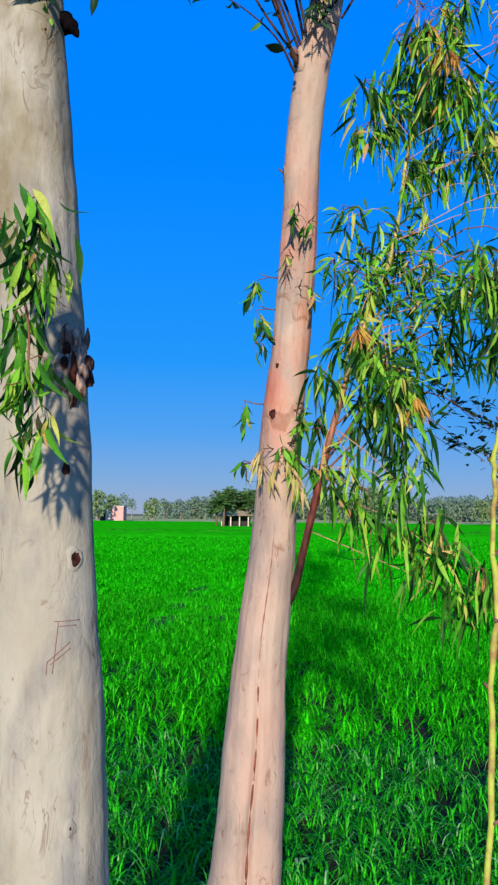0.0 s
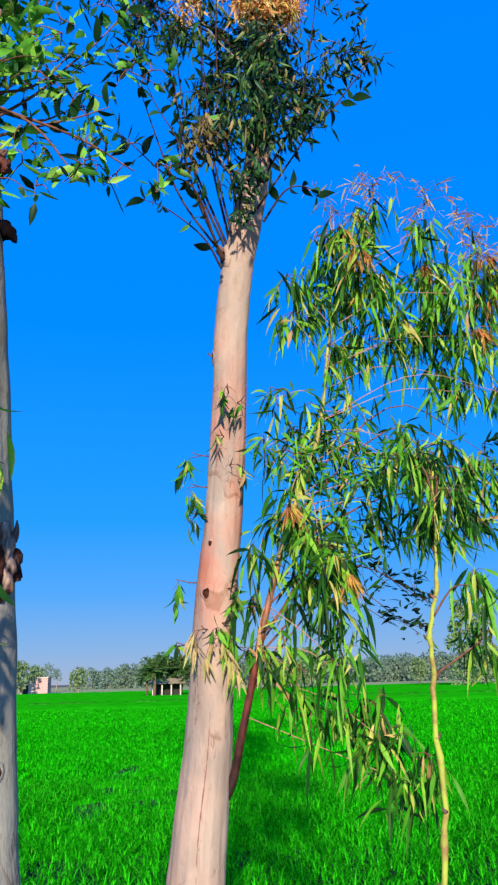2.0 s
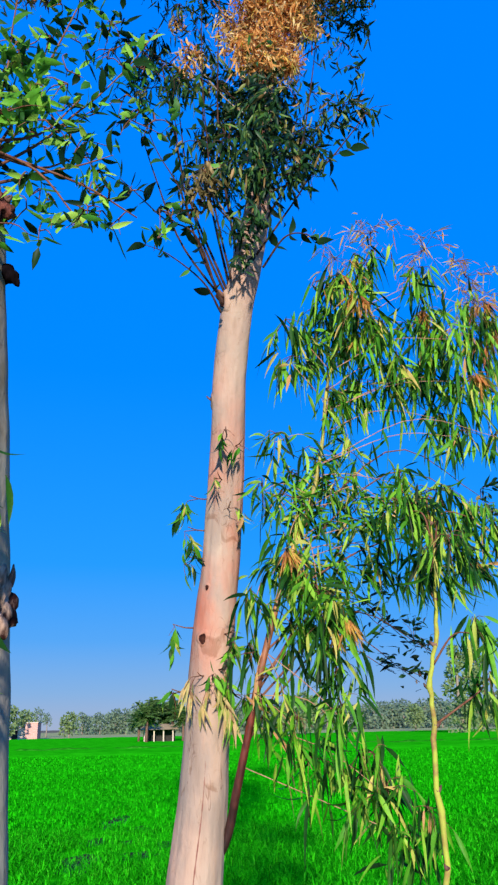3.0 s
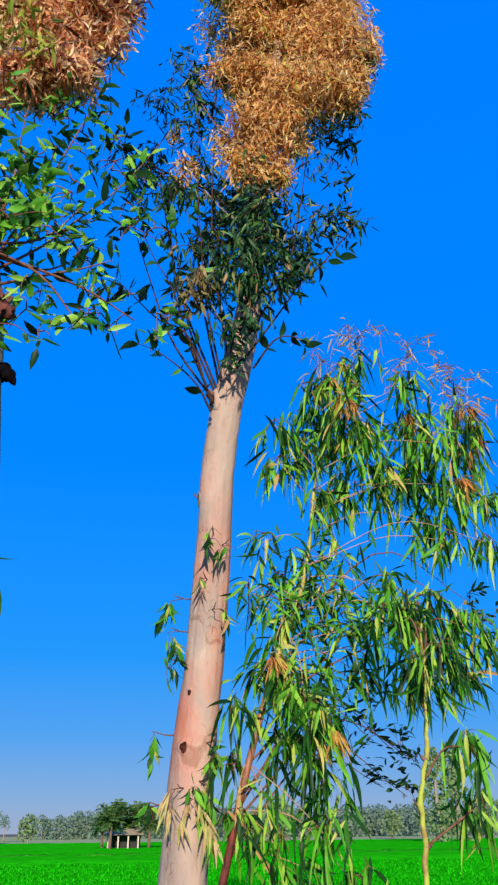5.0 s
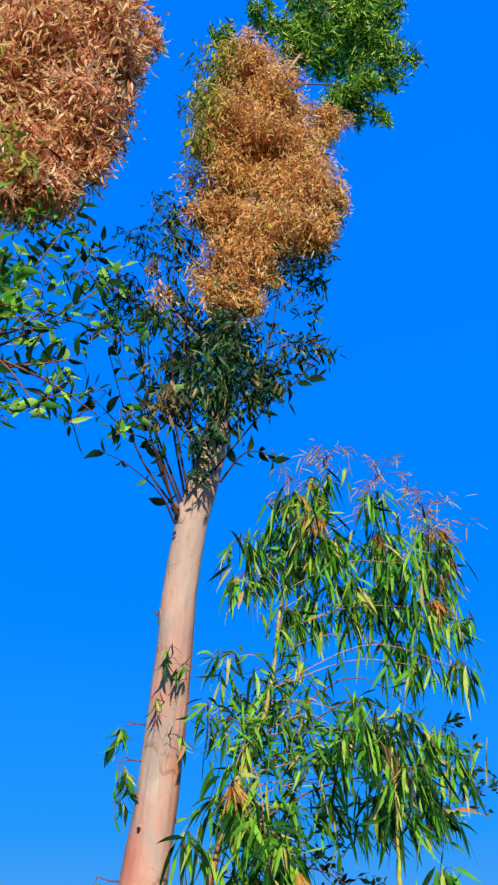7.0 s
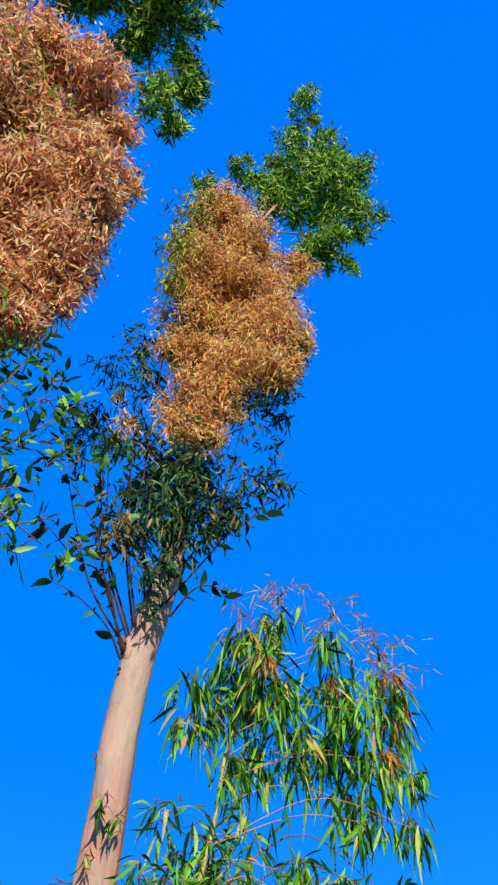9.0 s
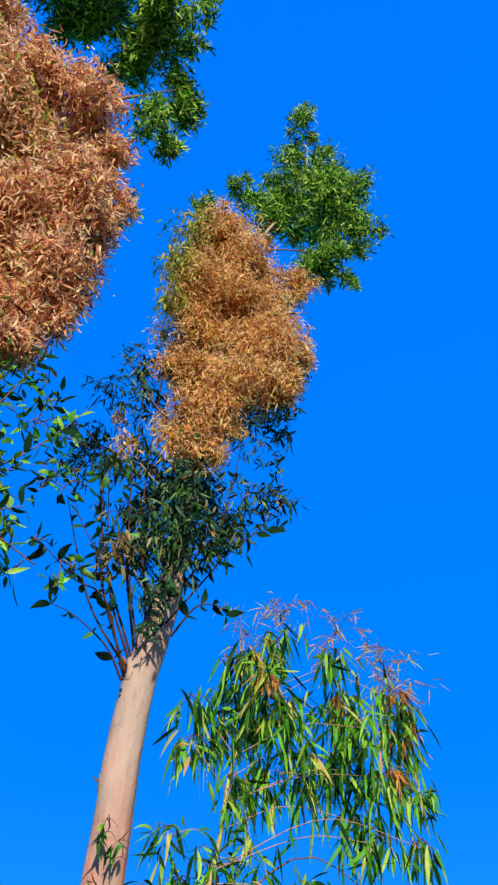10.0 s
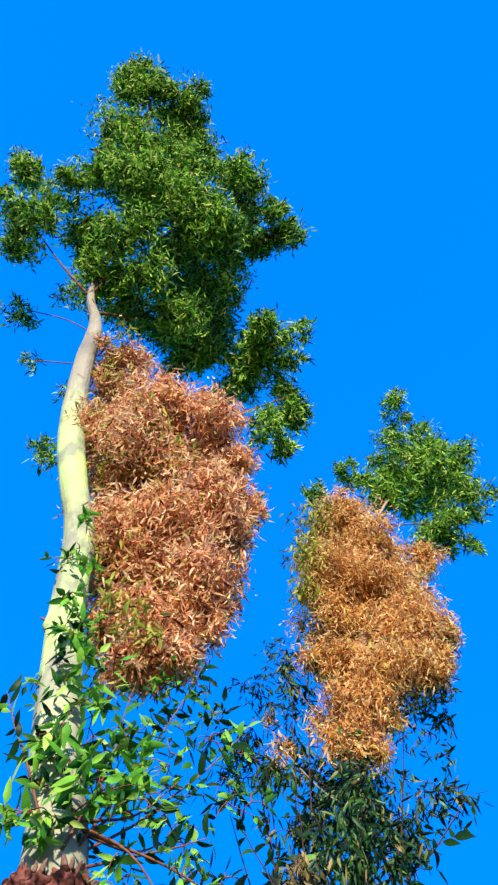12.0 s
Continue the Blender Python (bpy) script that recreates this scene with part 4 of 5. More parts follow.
GREEN_1 = [
    (-0.64, 1.75, 3.72, 0.10), (-0.51, 1.68, 3.48, 0.10), (-0.55, 1.64, 3.32, 0.09), (-0.47, 1.86, 3.51, 0.10),
    (-0.44, 1.64, 3.14, 0.10), (-0.53, 1.65, 3.09, 0.08), (-0.39, 1.86, 3.29, 0.09), (-0.43, 1.60, 2.93, 0.09),
    (-0.37, 1.76, 3.05, 0.07), (-0.37, 1.85, 3.70, 0.10), (-0.26, 1.92, 3.84, 0.09), (-0.26, 1.80, 3.42, 0.09),
    (-0.16, 1.94, 3.65, 0.09), (-0.29, 1.90, 3.29, 0.09), (-0.17, 1.76, 3.05, 0.07), (-0.07, 1.94, 3.44, 0.08),
    (-0.09, 1.82, 3.04, 0.07), (-0.23, 1.67, 2.92, 0.06), (-0.79, 1.64, 4.34, 0.08), (-0.71, 1.68, 4.01, 0.09),
]
WISP_1 = [
    (-1.85, 1.37, 7.37, 0.15), (-1.44, 1.96, 6.22, 0.11), (-0.14, 2.12, 5.66, 0.09), (-1.70, 1.62, 6.92, 0.09),
    (-1.50, 1.15, 7.37, 0.15), (-1.32, 1.37, 7.65, 0.13), (-1.49, 1.80, 6.85, 0.06),
]
COVER_1 = [
    (-0.64, 1.56, 3.78, 0.06), (-0.58, 1.60, 3.66, 0.06), (-0.64, 1.61, 3.54, 0.06), (-0.53, 1.62, 3.56, 0.07),
    (-0.54, 1.56, 3.35, 0.07), (-0.45, 1.64, 3.42, 0.08), (-0.61, 1.63, 3.31, 0.07), (-0.48, 1.57, 3.20, 0.07),
    (-0.54, 1.63, 3.15, 0.07), (-0.44, 1.71, 3.23, 0.07), (-0.37, 1.65, 3.27, 0.06), (-0.62, 1.61, 3.11, 0.05),
    (-0.73, 1.62, 4.29, 0.04), (-0.76, 1.54, 4.45, 0.04), (-0.70, 1.57, 3.98, 0.04),
]
FRONT_1 = [
    (-0.37, 1.37, 2.21, 0.05), (-0.36, 1.43, 2.16, 0.045), (-0.37, 1.38, 2.09, 0.05), (-0.35, 1.48, 2.11, 0.04),
    (-0.40, 1.45, 2.01, 0.05), (-0.36, 1.43, 1.93, 0.05), (-0.39, 1.38, 1.87, 0.04), (-0.37, 1.49, 1.83, 0.04),
    (-0.39, 1.44, 1.76, 0.04), (-0.42, 1.40, 2.17, 0.04),
]
TRUNK_1 = [
    (-0.345, 1.75, -0.05, 0.30), (-0.36, 1.75, 0.4, 0.27), (-0.385, 1.75, 0.88, 0.252), (-0.414, 1.75, 1.42, 0.236), (-0.440, 1.75, 1.91, 0.224),
    (-0.468, 1.75, 2.27, 0.21), (-0.498, 1.75, 2.7, 0.20), (-0.534, 1.75, 3.1, 0.176), (-0.645, 1.75, 3.53, 0.15), (-0.76, 1.74, 4.1, 0.135), (-0.84, 1.70, 4.64, 0.132),
    (-0.95, 1.62, 5.0, 0.13), (-1.08, 1.56, 5.52, 0.135), (-1.16, 1.41, 6.14, 0.12), (-1.15, 1.30, 6.38, 0.105), (-1.17, 1.23, 6.56, 0.075), (-1.25, 1.06, 6.94, 0.04), (-1.05, 0.6, 7.8, 0.02), (-1.12, -0.1, 8.7, 0.012)]
rng = np.random.default_rng(11)
tree_1 = thing("eucalyptus_tree", "tall pale-barked eucalyptus with dry brown hanging foliage, scarred trunk", "tree", "eucalyptus trees", at=(0, 0, 0))
line_1, _ = trunk_of("trunk", TRUNK_1, BARK_1, tree_1, 3, "smooth cream bark with grey blotches and carved scratches")
burl(line_1, 1.962, 56, 0.047, 0.076, tree_1, rng, "dark burl with a crest of broken stubs")
knot(line_1, 1.738, 42, 0.015, tree_1, rng)
knot(line_1, 1.545, 50, 0.0175, tree_1, rng)
knot(line_1, 1.0, 36, 0.012, tree_1, rng, "healed scar with a pale swollen lip", healed=True)
p, o = on_trunk(line_1, 2.805, 88, -0.02)
v, q, c = tube(spline([p, p + o * 0.026 + np.array([0, 0, -0.004]), p + o * 0.044 + np.array([0, -0.004, -0.018]), p + o * 0.058 + np.array([0, -0.006, -0.042])], 12), np.interp(np.linspace(0, 1, 12), [0, 0.4, 0.75, 1], [0.032, 0.024, 0.013, 0.003]) * (1 + 0.15 * np.sin(np.arange(12) * 2.1)), 10)
part("broken_nub", mesh_of("broken_nub", v, [q, c], CHAR), tree_1, "dark broken branch nub")
knot(line_1, 2.735, 40, 0.014, tree_1, rng, "healed scar with a pale swollen lip", healed=True)
burl(line_1, 2.95, 40, 0.060, 0.055, tree_1, rng, "dark rough collar where the leafy shoots spring", COLLAR)
burl(line_1, 2.94, -30, 0.058, 0.05, tree_1, rng, "dark rough collar below the shoots", COLLAR)
knot(line_1, 4.05, -70, 0.03, tree_1, rng, "", 1)


def carved(line, strokes, parent):
    for (z0, a0), (z1, a1) in strokes:
        pts = [on_trunk(line, z0 + (z1 - z0) * u, a0 + (a1 - a0) * u, 0.0005)[0] for u in np.linspace(0, 1, 8)]
        v, q, c = tube(np.array(pts), np.full(8, 0.0009), 5)
        part("carved_line", mesh_of("carved_line", v, [q, c], CARVED), parent)


carved(line_1, [((1.418, 25), (1.418, 52)), ((1.408, 28), (1.408, 48)), ((1.416, 29), (1.312, 22)), ((1.335, 17), (1.375, 40)), ((1.33, 20), (1.362, 40)), ((1.335, 17), (1.31, 16))], tree_1)

foliage(tree_1, "crown", rng, CROWN_1, 1250, 0.062, 0.0115, CROWN_LEAF, line_1, "dense dark green leaf crown", 0.35, 0.9, 5, r0=0.012, fill=0.6, broken=(9, 0.95, 0.52), twig_mat=TWIG, curl=0.7, reach=1.2)
foliage(tree_1, "crown", rng, WISP_1, 480, 0.06, 0.011, CROWN_LEAF, line_1, "thin outer leaf sprays", 0.35, 0.9, 6, r0=0.004, fill=0.4, broken=(5, 1.0, 0.55), twig_mat=TWIG, curl=0.7, reach=1.3)
foliage(tree_1, "dry_foliage", rng, DRY_1, 1200, 0.058, 0.0085, DRY_LEAF, line_1, "hanging mass of dry orange-brown leaves", 0.8, 1.0, 4, r0=0.003, fill=0.8, twig_mat=TWIG, broken=(14, 1.15, 0.74), curl=1.3)
foliage(tree_1, "olive_foliage", rng, [(x, y - 0.1, z, r) for x, y, z, r in (DRY_1[k] for k in (0, 1, 4, 6, 8, 9, 15, 18, 21))], 330, 0.06, 0.014, OLIVE_LEAF, None, "yellowing olive leaves among the dry ones", 0.7, 0.8, 4, 0.5, fill=0.9)
foliage(tree_1, "shoot_foliage", rng, GREEN_1, 85, 0.054, 0.019, SHOOT_LEAF, None, "broad fresh green leaves on young red shoots", 0.05, 1.0, 6, 0.15, fill=0.25, broken=(4, 1.15, 0.8), reach=1.3)
foliage(tree_1, "shoot_foliage", rng, COVER_1, 210, 0.068, 0.025, BROAD_LEAF, None, "broad green leaves clasping the trunk", 0.2, 1.0, 4, 0.15, fill=0.5, broken=(3, 0.8, 0.6))
for end in (GREEN_1[k] for k in (2, 5, 9, 11, 13, 16, 17)):
    a = on_trunk(line_1, 3.14, 10 + rng.uniform(-40, 60))[0]
    c = np.array(end[:3])
    v, q, cc = tube(spline([a, a + (c - a) * np.array([0.6, 0.6, 0.35]), c], 9), np.linspace(0.005, 0.002, 9), 6)
    part("shoot", mesh_of("shoot", v, [q, cc], TWIG), tree_1, "thin red-brown shoot")

for way, pairs in (([(-0.50, 1.70, 3.05), (-0.364, 1.80, 3.257), (-0.284, 1.83, 3.383), (-0.207, 1.85, 3.493), (-0.12, 1.86, 3.63), (-0.04, 1.88, 3.80)], 13),
                   ([(-0.47, 1.70, 3.03), (-0.325, 1.76, 3.13), (-0.237, 1.78, 3.177), (-0.161, 1.80, 3.229)], 7),
                   ([(-0.50, 1.66, 3.05), (-0.452, 1.70, 3.356), (-0.456, 1.75, 3.646), (-0.44, 1.76, 3.95)], 12),
                   ([(-0.48, 1.68, 3.05), (-0.38, 1.76, 3.42), (-0.30, 1.80, 3.72), (-0.22, 1.84, 4.05)], 12),
                   ([(-0.56, 1.66, 3.10), (-0.66, 1.64, 3.3), (-0.74, 1.66, 3.45), (-0.82, 1.68, 3.62)], 8)):
    leafy_shoot(rng, tree_1, way, pairs, 0.066, 2.2, SINGLE_LEAF, "long thin red-brown shoot with leaves in pairs", TWIG)

hang_1 = spline([(-0.50, 1.68, 2.95), (-0.62, 1.45, 2.75), (-0.56, 1.32, 2.4), (-0.44, 1.38, 2.2), (-0.38, 1.42, 2.0), (-0.39, 1.43, 1.82)], 24)
v, q, c = tube(hang_1, np.linspace(0.006, 0.0018, 24), 6)
branch_1 = part("hanging_branch", mesh_of("hanging_branch", v, [q, c], TWIG), tree_1, "drooping reddish branch with narrow green leaves")
paths, feet, ways = sprays(rng, FRONT_1, 440, 1.6, 0.6, 4, fill=0.4)
leaf_things(rng, feet, ways, 0.085, 1.05, HANG_LEAF, branch_1, 300)
part("twig_spray", tubes("twig_spray", [(p, np.linspace(0.0016, 0.0008, len(p))) for p in paths], TWIG, 3), tree_1, kind="stuff")

# second tree
CROWN_2 = [
    (1.23, 2.72, 9.27, 0.17), (1.48, 2.94, 9.05, 0.29), (1.57, 2.77, 8.11, 0.23), (1.10, 2.88, 8.37, 0.26),
    (1.42, 3.11, 8.44, 0.32), (1.67, 2.97, 7.85, 0.23), (1.34, 2.95, 7.29, 0.23), (1.12, 3.18, 8.12, 0.21),
    (0.71, 3.15, 8.62, 0.14), (0.41, 3.22, 8.24, 0.12), (1.49, 3.04, 7.17, 0.13), (0.89, 2.94, 8.00, 0.15),
    (0.92, 2.84, 7.47, 0.16), (1.02, 2.77, 7.80, 0.17),
]
DRY_2 = [
    (0.50, 2.53, 6.50, 0.13), (0.43, 2.69, 6.41, 0.19), (0.65, 2.51, 6.15, 0.15), (0.35, 2.69, 6.02, 0.15),
    (0.51, 2.57, 5.80, 0.20), (0.74, 2.65, 5.85, 0.19), (0.35, 2.72, 5.55, 0.14), (0.55, 2.75, 5.58, 0.21),
    (0.74, 2.55, 5.33, 0.15), (0.92, 2.63, 5.35, 0.10), (0.38, 2.65, 5.07, 0.13), (0.55, 2.56, 4.94, 0.17),
    (0.74, 2.65, 5.10, 0.11), (0.83, 2.56, 4.93, 0.07), (0.39, 2.67, 4.76, 0.11), (0.51, 2.53, 4.66, 0.10),
    (0.39, 2.55, 4.41, 0.09), (0.49, 2.59, 4.44, 0.06), (1.01, 2.67, 6.25, 0.10), (0.99, 2.61, 5.42, 0.07),
    (0.85, 2.57, 5.10, 0.09), (0.07, 2.70, 4.53, 0.07), (0.02, 2.83, 4.86, 0.05),
]
GREEN_2 = [
    (0.30, 2.48, 6.36, 0.16), (0.24, 2.46, 5.92, 0.14), (0.22, 2.58, 5.66, 0.11), (0.69, 2.81, 5.13, 0.19),
    (0.86, 2.85, 5.06, 0.13), (0.37, 2.77, 4.43, 0.15), (0.47, 2.95, 4.51, 0.18), (0.29, 2.57, 3.98, 0.15),
    (0.41, 2.47, 3.78, 0.12), (0.19, 2.91, 4.43, 0.17), (0.13, 2.57, 3.92, 0.13), (-0.00, 2.85, 4.34, 0.14),
    (-0.09, 3.03, 4.85, 0.14), (0.07, 2.83, 4.93, 0.14), (0.20, 2.75, 5.15, 0.11), (0.63, 2.83, 4.31, 0.14),
    (0.53, 2.56, 3.84, 0.10), (0.74, 2.69, 4.30, 0.12), (0.15, 2.77, 3.85, 0.13),
]
FRONT_2 = [
    (0.38, 2.48, 4.15, 0.09), (0.40, 2.43, 3.93, 0.08), (0.36, 2.50, 4.05, 0.10), (0.34, 2.44, 3.84, 0.10),
    (0.33, 2.42, 3.66, 0.10), (0.38, 2.57, 4.35, 0.11), (0.27, 2.45, 3.74, 0.09), (0.43, 2.55, 3.99, 0.10),
    (0.31, 2.45, 3.49, 0.07), (0.40, 2.79, 3.90, 0.09), (0.29, 2.52, 3.38, 0.06), (0.24, 2.52, 3.52, 0.07),
]
SHOOT_HI = [
    (0.68, 2.70, 3.40, 0.08), (0.62, 2.82, 3.33, 0.08), (0.75, 2.66, 3.28, 0.10), (0.59, 2.77, 3.15, 0.08),
    (0.75, 2.87, 3.22, 0.12), (0.84, 2.70, 3.18, 0.10), (1.07, 2.86, 3.32, 0.11), (0.92, 2.84, 3.06, 0.11),
    (1.12, 2.72, 3.17, 0.12), (1.34, 2.87, 3.27, 0.11), (1.09, 2.94, 3.08, 0.12), (1.21, 2.77, 3.01, 0.10),
    (1.15, 2.90, 2.89, 0.09), (0.73, 2.84, 3.00, 0.09), (0.83, 2.72, 3.52, 0.09), (1.06, 2.71, 3.45, 0.08),
    (1.30, 2.83, 3.38, 0.09), (1.36, 2.87, 2.97, 0.08), (0.46, 2.70, 3.20, 0.07), (0.48, 2.70, 3.04, 0.07),
    (0.62, 2.72, 2.90, 0.08), (1.14, 2.75, 2.76, 0.07), (1.30, 2.75, 2.76, 0.06),
]
SHOOT_MID = [
    (0.56, 2.71, 2.63, 0.08), (0.47, 2.75, 2.57, 0.07), (0.68, 2.77, 2.68, 0.08), (0.80, 2.61, 2.44, 0.09),
    (0.94, 2.68, 2.43, 0.10), (1.00, 2.57, 2.31, 0.10), (0.97, 2.81, 2.28, 0.08), (1.10, 2.66, 2.24, 0.08),
    (0.71, 2.84, 2.48, 0.08), (0.52, 2.69, 2.39, 0.08), (0.43, 2.84, 2.26, 0.09), (0.56, 2.92, 2.27, 0.09),
    (0.63, 2.71, 2.23, 0.09), (0.40, 2.68, 2.70, 0.06), (0.62, 2.66, 2.50, 0.09), (0.74, 2.62, 2.34, 0.09), (0.44, 2.62, 2.45, 0.08),
    (0.86, 2.72, 2.56, 0.09), (0.50, 2.60, 2.12, 0.08), (0.66, 2.78, 2.12, 0.09), (0.34, 2.66, 2.50, 0.06), (0.80, 2.80, 2.24, 0.09),
]
SHOOT_LO = [
    (0.41, 2.60, 2.25, 0.09), (0.50, 2.51, 2.13, 0.08), (0.57, 2.61, 2.02, 0.10), (0.48, 2.73, 2.01, 0.09),
    (0.63, 2.71, 1.88, 0.09), (0.31, 2.64, 2.12, 0.07), (0.30, 2.72, 1.92, 0.07), (0.31, 2.67, 1.77, 0.07),
    (0.42, 2.66, 1.72, 0.09), (0.48, 2.64, 1.58, 0.08), (0.56, 2.53, 1.73, 0.09), (0.66, 2.60, 1.59, 0.09),
    (0.70, 2.53, 1.50, 0.09), (0.77, 2.55, 1.38, 0.08),
]
SAP = [
    (0.77, 2.33, 2.35, 0.09), (0.88, 2.39, 2.41, 0.09), (0.86, 2.23, 2.22, 0.09), (1.00, 2.31, 2.31, 0.08),
    (0.82, 2.36, 2.18, 0.07), (0.91, 2.25, 1.96, 0.07), (0.96, 2.35, 1.82, 0.06), (0.78, 2.40, 1.48, 0.05),
]
TRUNK_2 = [
    (0.0, 2.85, -0.05, 0.28), (0.054, 2.85, 0.39, 0.245), (0.1, 2.85, 1.08, 0.197), (0.141, 2.85, 1.47, 0.172), (0.18, 2.85, 2.01, 0.152), (0.211, 2.85, 2.29, 0.142),
    (0.235, 2.82, 2.70, 0.138), (0.243, 2.78, 3.01, 0.131), (0.266, 2.71, 3.24, 0.124), (0.302, 2.67, 3.42, 0.12), (0.338, 2.65, 3.6, 0.106), (0.372, 2.63, 3.85, 0.085), (0.40, 2.61, 4.2, 0.05),
    (0.50, 2.65, 5.15, 0.036), (0.69, 2.75, 6.6, 0.026), (1.0, 2.85, 7.64, 0.02), (1.25, 2.88, 8.5, 0.014), (1.3, 2.8, 9.2, 0.008)]
rng = np.random.default_rng(12)
tree_2 = thing("eucalyptus_tree", "slender leaning eucalyptus with pinkish bark and dry golden foliage", "tree", "eucalyptus trees")


def crack_side(z):
    return -2 + 3 * np.sin(9 * z) + 8 * (1.1 - z)


def split(z, a):
    """A long crack down the front of the lower trunk."""
    mid = np.radians(90 + crack_side(z))
    depth = 0.13 * np.clip((1.35 - z) / 0.7, 0, 1) + 0.045 * np.clip((1.75 - z) / 0.15, 0, 1)
    return depth * np.exp(-((np.angle(np.exp(1j * (a - mid)))) / 0.10) ** 2)


line_2, _ = trunk_of("trunk", TRUNK_2, BARK_2, tree_2, 8, "smooth cream and pink bark", split)
knot(line_2, 2.005, -32, 0.02, tree_2, rng, skin=BARK_2)
knot(line_2, 2.185, -38, 0.011, tree_2, rng, skin=BARK_2)
knot(line_2, 2.91, -88, 0.022, tree_2, rng, "dark nub of a lost branch", 1, skin=BARK_2)
knot(line_2, 3.28, -70, 0.03, tree_2, rng, "dark collar where the leafy shoots spring", 2, skin=BARK_2)
pts = np.array([on_trunk(line_2, z, crack_side(z), -0.0035)[0] for z in np.linspace(0.2, 1.1, 30)])
v, q, c = tube(pts, (0.0045 + 0.005 * np.linspace(1, 0, 30)) * (1 + 0.3 * np.sin(np.arange(30) * 1.7)), 6)
part("bark_crack", mesh_of("bark_crack", v, [q, c], SAP_RED), tree_2, "dark red gum-stained crack")
pts = np.array([on_trunk(line_2, z, crack_side(z), -0.001)[0] for z in np.linspace(1.08, 1.66, 26)])
v, q, c = tube(pts, 0.0022 * np.sin(np.linspace(0.5, 3.0, 26)) * (1 + 0.4 * np.sin(np.arange(26) * 2.3)) + 0.0004, 6)
part("bark_crack", mesh_of("bark_crack", v, [q, c], CARVED), tree_2, "thin brown fissure in the bark")

foliage(tree_2, "crown", rng, CROWN_2, 950, 0.062, 0.0115, CROWN_LEAF, line_2, "small dark green leaf crown", 0.35, 0.9, 5, r0=0.007, fill=0.55, broken=(9, 0.85, 0.46), twig_mat=TWIG, curl=0.7, reach=1.25)
foliage(tree_2, "dry_foliage", rng, DRY_2[:21], 1250, 0.048, 0.0072, GOLD_LEAF, line_2, "hanging mass of dry golden-brown leaves", 0.8, 1.0, 4, r0=0.003, fill=0.8, twig_mat=TWIG, broken=(14, 1.0, 0.70), curl=1.3)
foliage(tree_2, "dry_tuft", rng, DRY_2[21:], 1100, 0.05, 0.0085, GOLD_LEAF, line_2, "small tuft of dry brown leaves", 0.8, 0.9, 6, 0.5, 0.003, fill=0.6, curl=1.4)
foliage(tree_2, "dry_tuft", rng, [(0.12, 2.50, 3.72, 0.07), (0.11, 2.50, 3.64, 0.06)], 520, 0.07, 0.012, DULL_LEAF, line_2, "withered grey-brown leaf clump", 0.9, 0.6, 6, r0=0.003, curl=0.9)
foliage(tree_2, "olive_foliage", rng, GREEN_2[:3], 900, 0.055, 0.013, OLIVE_LEAF, line_2, "yellowing olive leaves beside the dry ones", 0.7, 0.8, 6, 0.3, 0.004, fill=0.8)
foliage(tree_2, "shoot_foliage", rng, GREEN_2[3:], 230, 0.062, 0.0155, DARK_LEAF, line_2, "dark green leaves on thin shoots", 0.5, 0.9, 8, 0.3, 0.004, fill=0.4, broken=(5, 1.15, 0.6), reach=1.2, twig_mat=SHADED_TWIG)
for way, pairs in (([(0.20, 2.62, 3.20), (0.129, 2.55, 3.287), (0.001, 2.50, 3.367), (-0.09, 2.48, 3.395)], 4),
                   ([(0.21, 2.64, 3.25), (0.10, 2.65, 3.553), (0.046, 2.65, 3.849), (0.002, 2.65, 4.25)], 11),
                   ([(0.20, 2.60, 3.22), (0.10, 2.50, 3.451), (-0.022, 2.48, 3.512), (-0.131, 2.46, 3.61), (-0.192, 2.45, 3.663)], 8),
                   ([(0.18, 2.60, 3.30), (0.10, 2.60, 3.519), (0.037, 2.60, 3.74), (-0.051, 2.60, 3.908), (-0.111, 2.58, 4.05)], 9),
                   ([(0.24, 2.62, 3.35), (0.17, 2.55, 3.65), (0.14, 2.52, 3.95), (0.12, 2.50, 4.25)], 9),
                   ([(0.36, 2.58, 3.38), (0.44, 2.52, 3.48), (0.52, 2.52, 3.50), (0.56, 2.52, 3.46)], 5),
                   ([(0.34, 2.60, 3.45), (0.50, 2.58, 3.70), (0.60, 2.56, 3.86), (0.74, 2.55, 3.95)], 8)):
    leafy_shoot(rng, tree_2, way, pairs, 0.072, 2.3, OVAL_LEAF, "thin dark shoot with leaves in pairs", SHADED_TWIG)
foliage(tree_2, "shoot_foliage", rng, FRONT_2, 400, 0.06, 0.015, DARK_LEAF, None, "dense dark green leaves round the upper trunk", 0.6, 0.9, 7, 0.2, fill=0.7)

# sparse fine leaves that hang round the dry mass
FINE_2 = [
    (0.66, 2.68, 4.62, 0.16), (0.78, 2.70, 4.88, 0.14), (0.62, 2.66, 4.34, 0.14), (0.14, 2.70, 4.95, 0.15), (0.10, 2.72, 5.25, 0.13),
    (0.02, 2.82, 5.05, 0.15), (0.92, 2.62, 5.20, 0.10), (0.20, 2.60, 6.10, 0.11), (-0.06, 2.90, 4.60, 0.14), (0.52, 2.70, 4.10, 0.13),
]
foliage(tree_2, "shoot_foliage", rng, FINE_2, 180, 0.055, 0.008, DARK_LEAF, line_2, "sparse thin dark leaves round the dry mass", 0.7, 0.8, 6, r0=0.003, twig_r=0.0014, fill=0.4, broken=(3, 1.0, 0.7), twig_mat=TWIG, curl=0.7, reach=1.4)
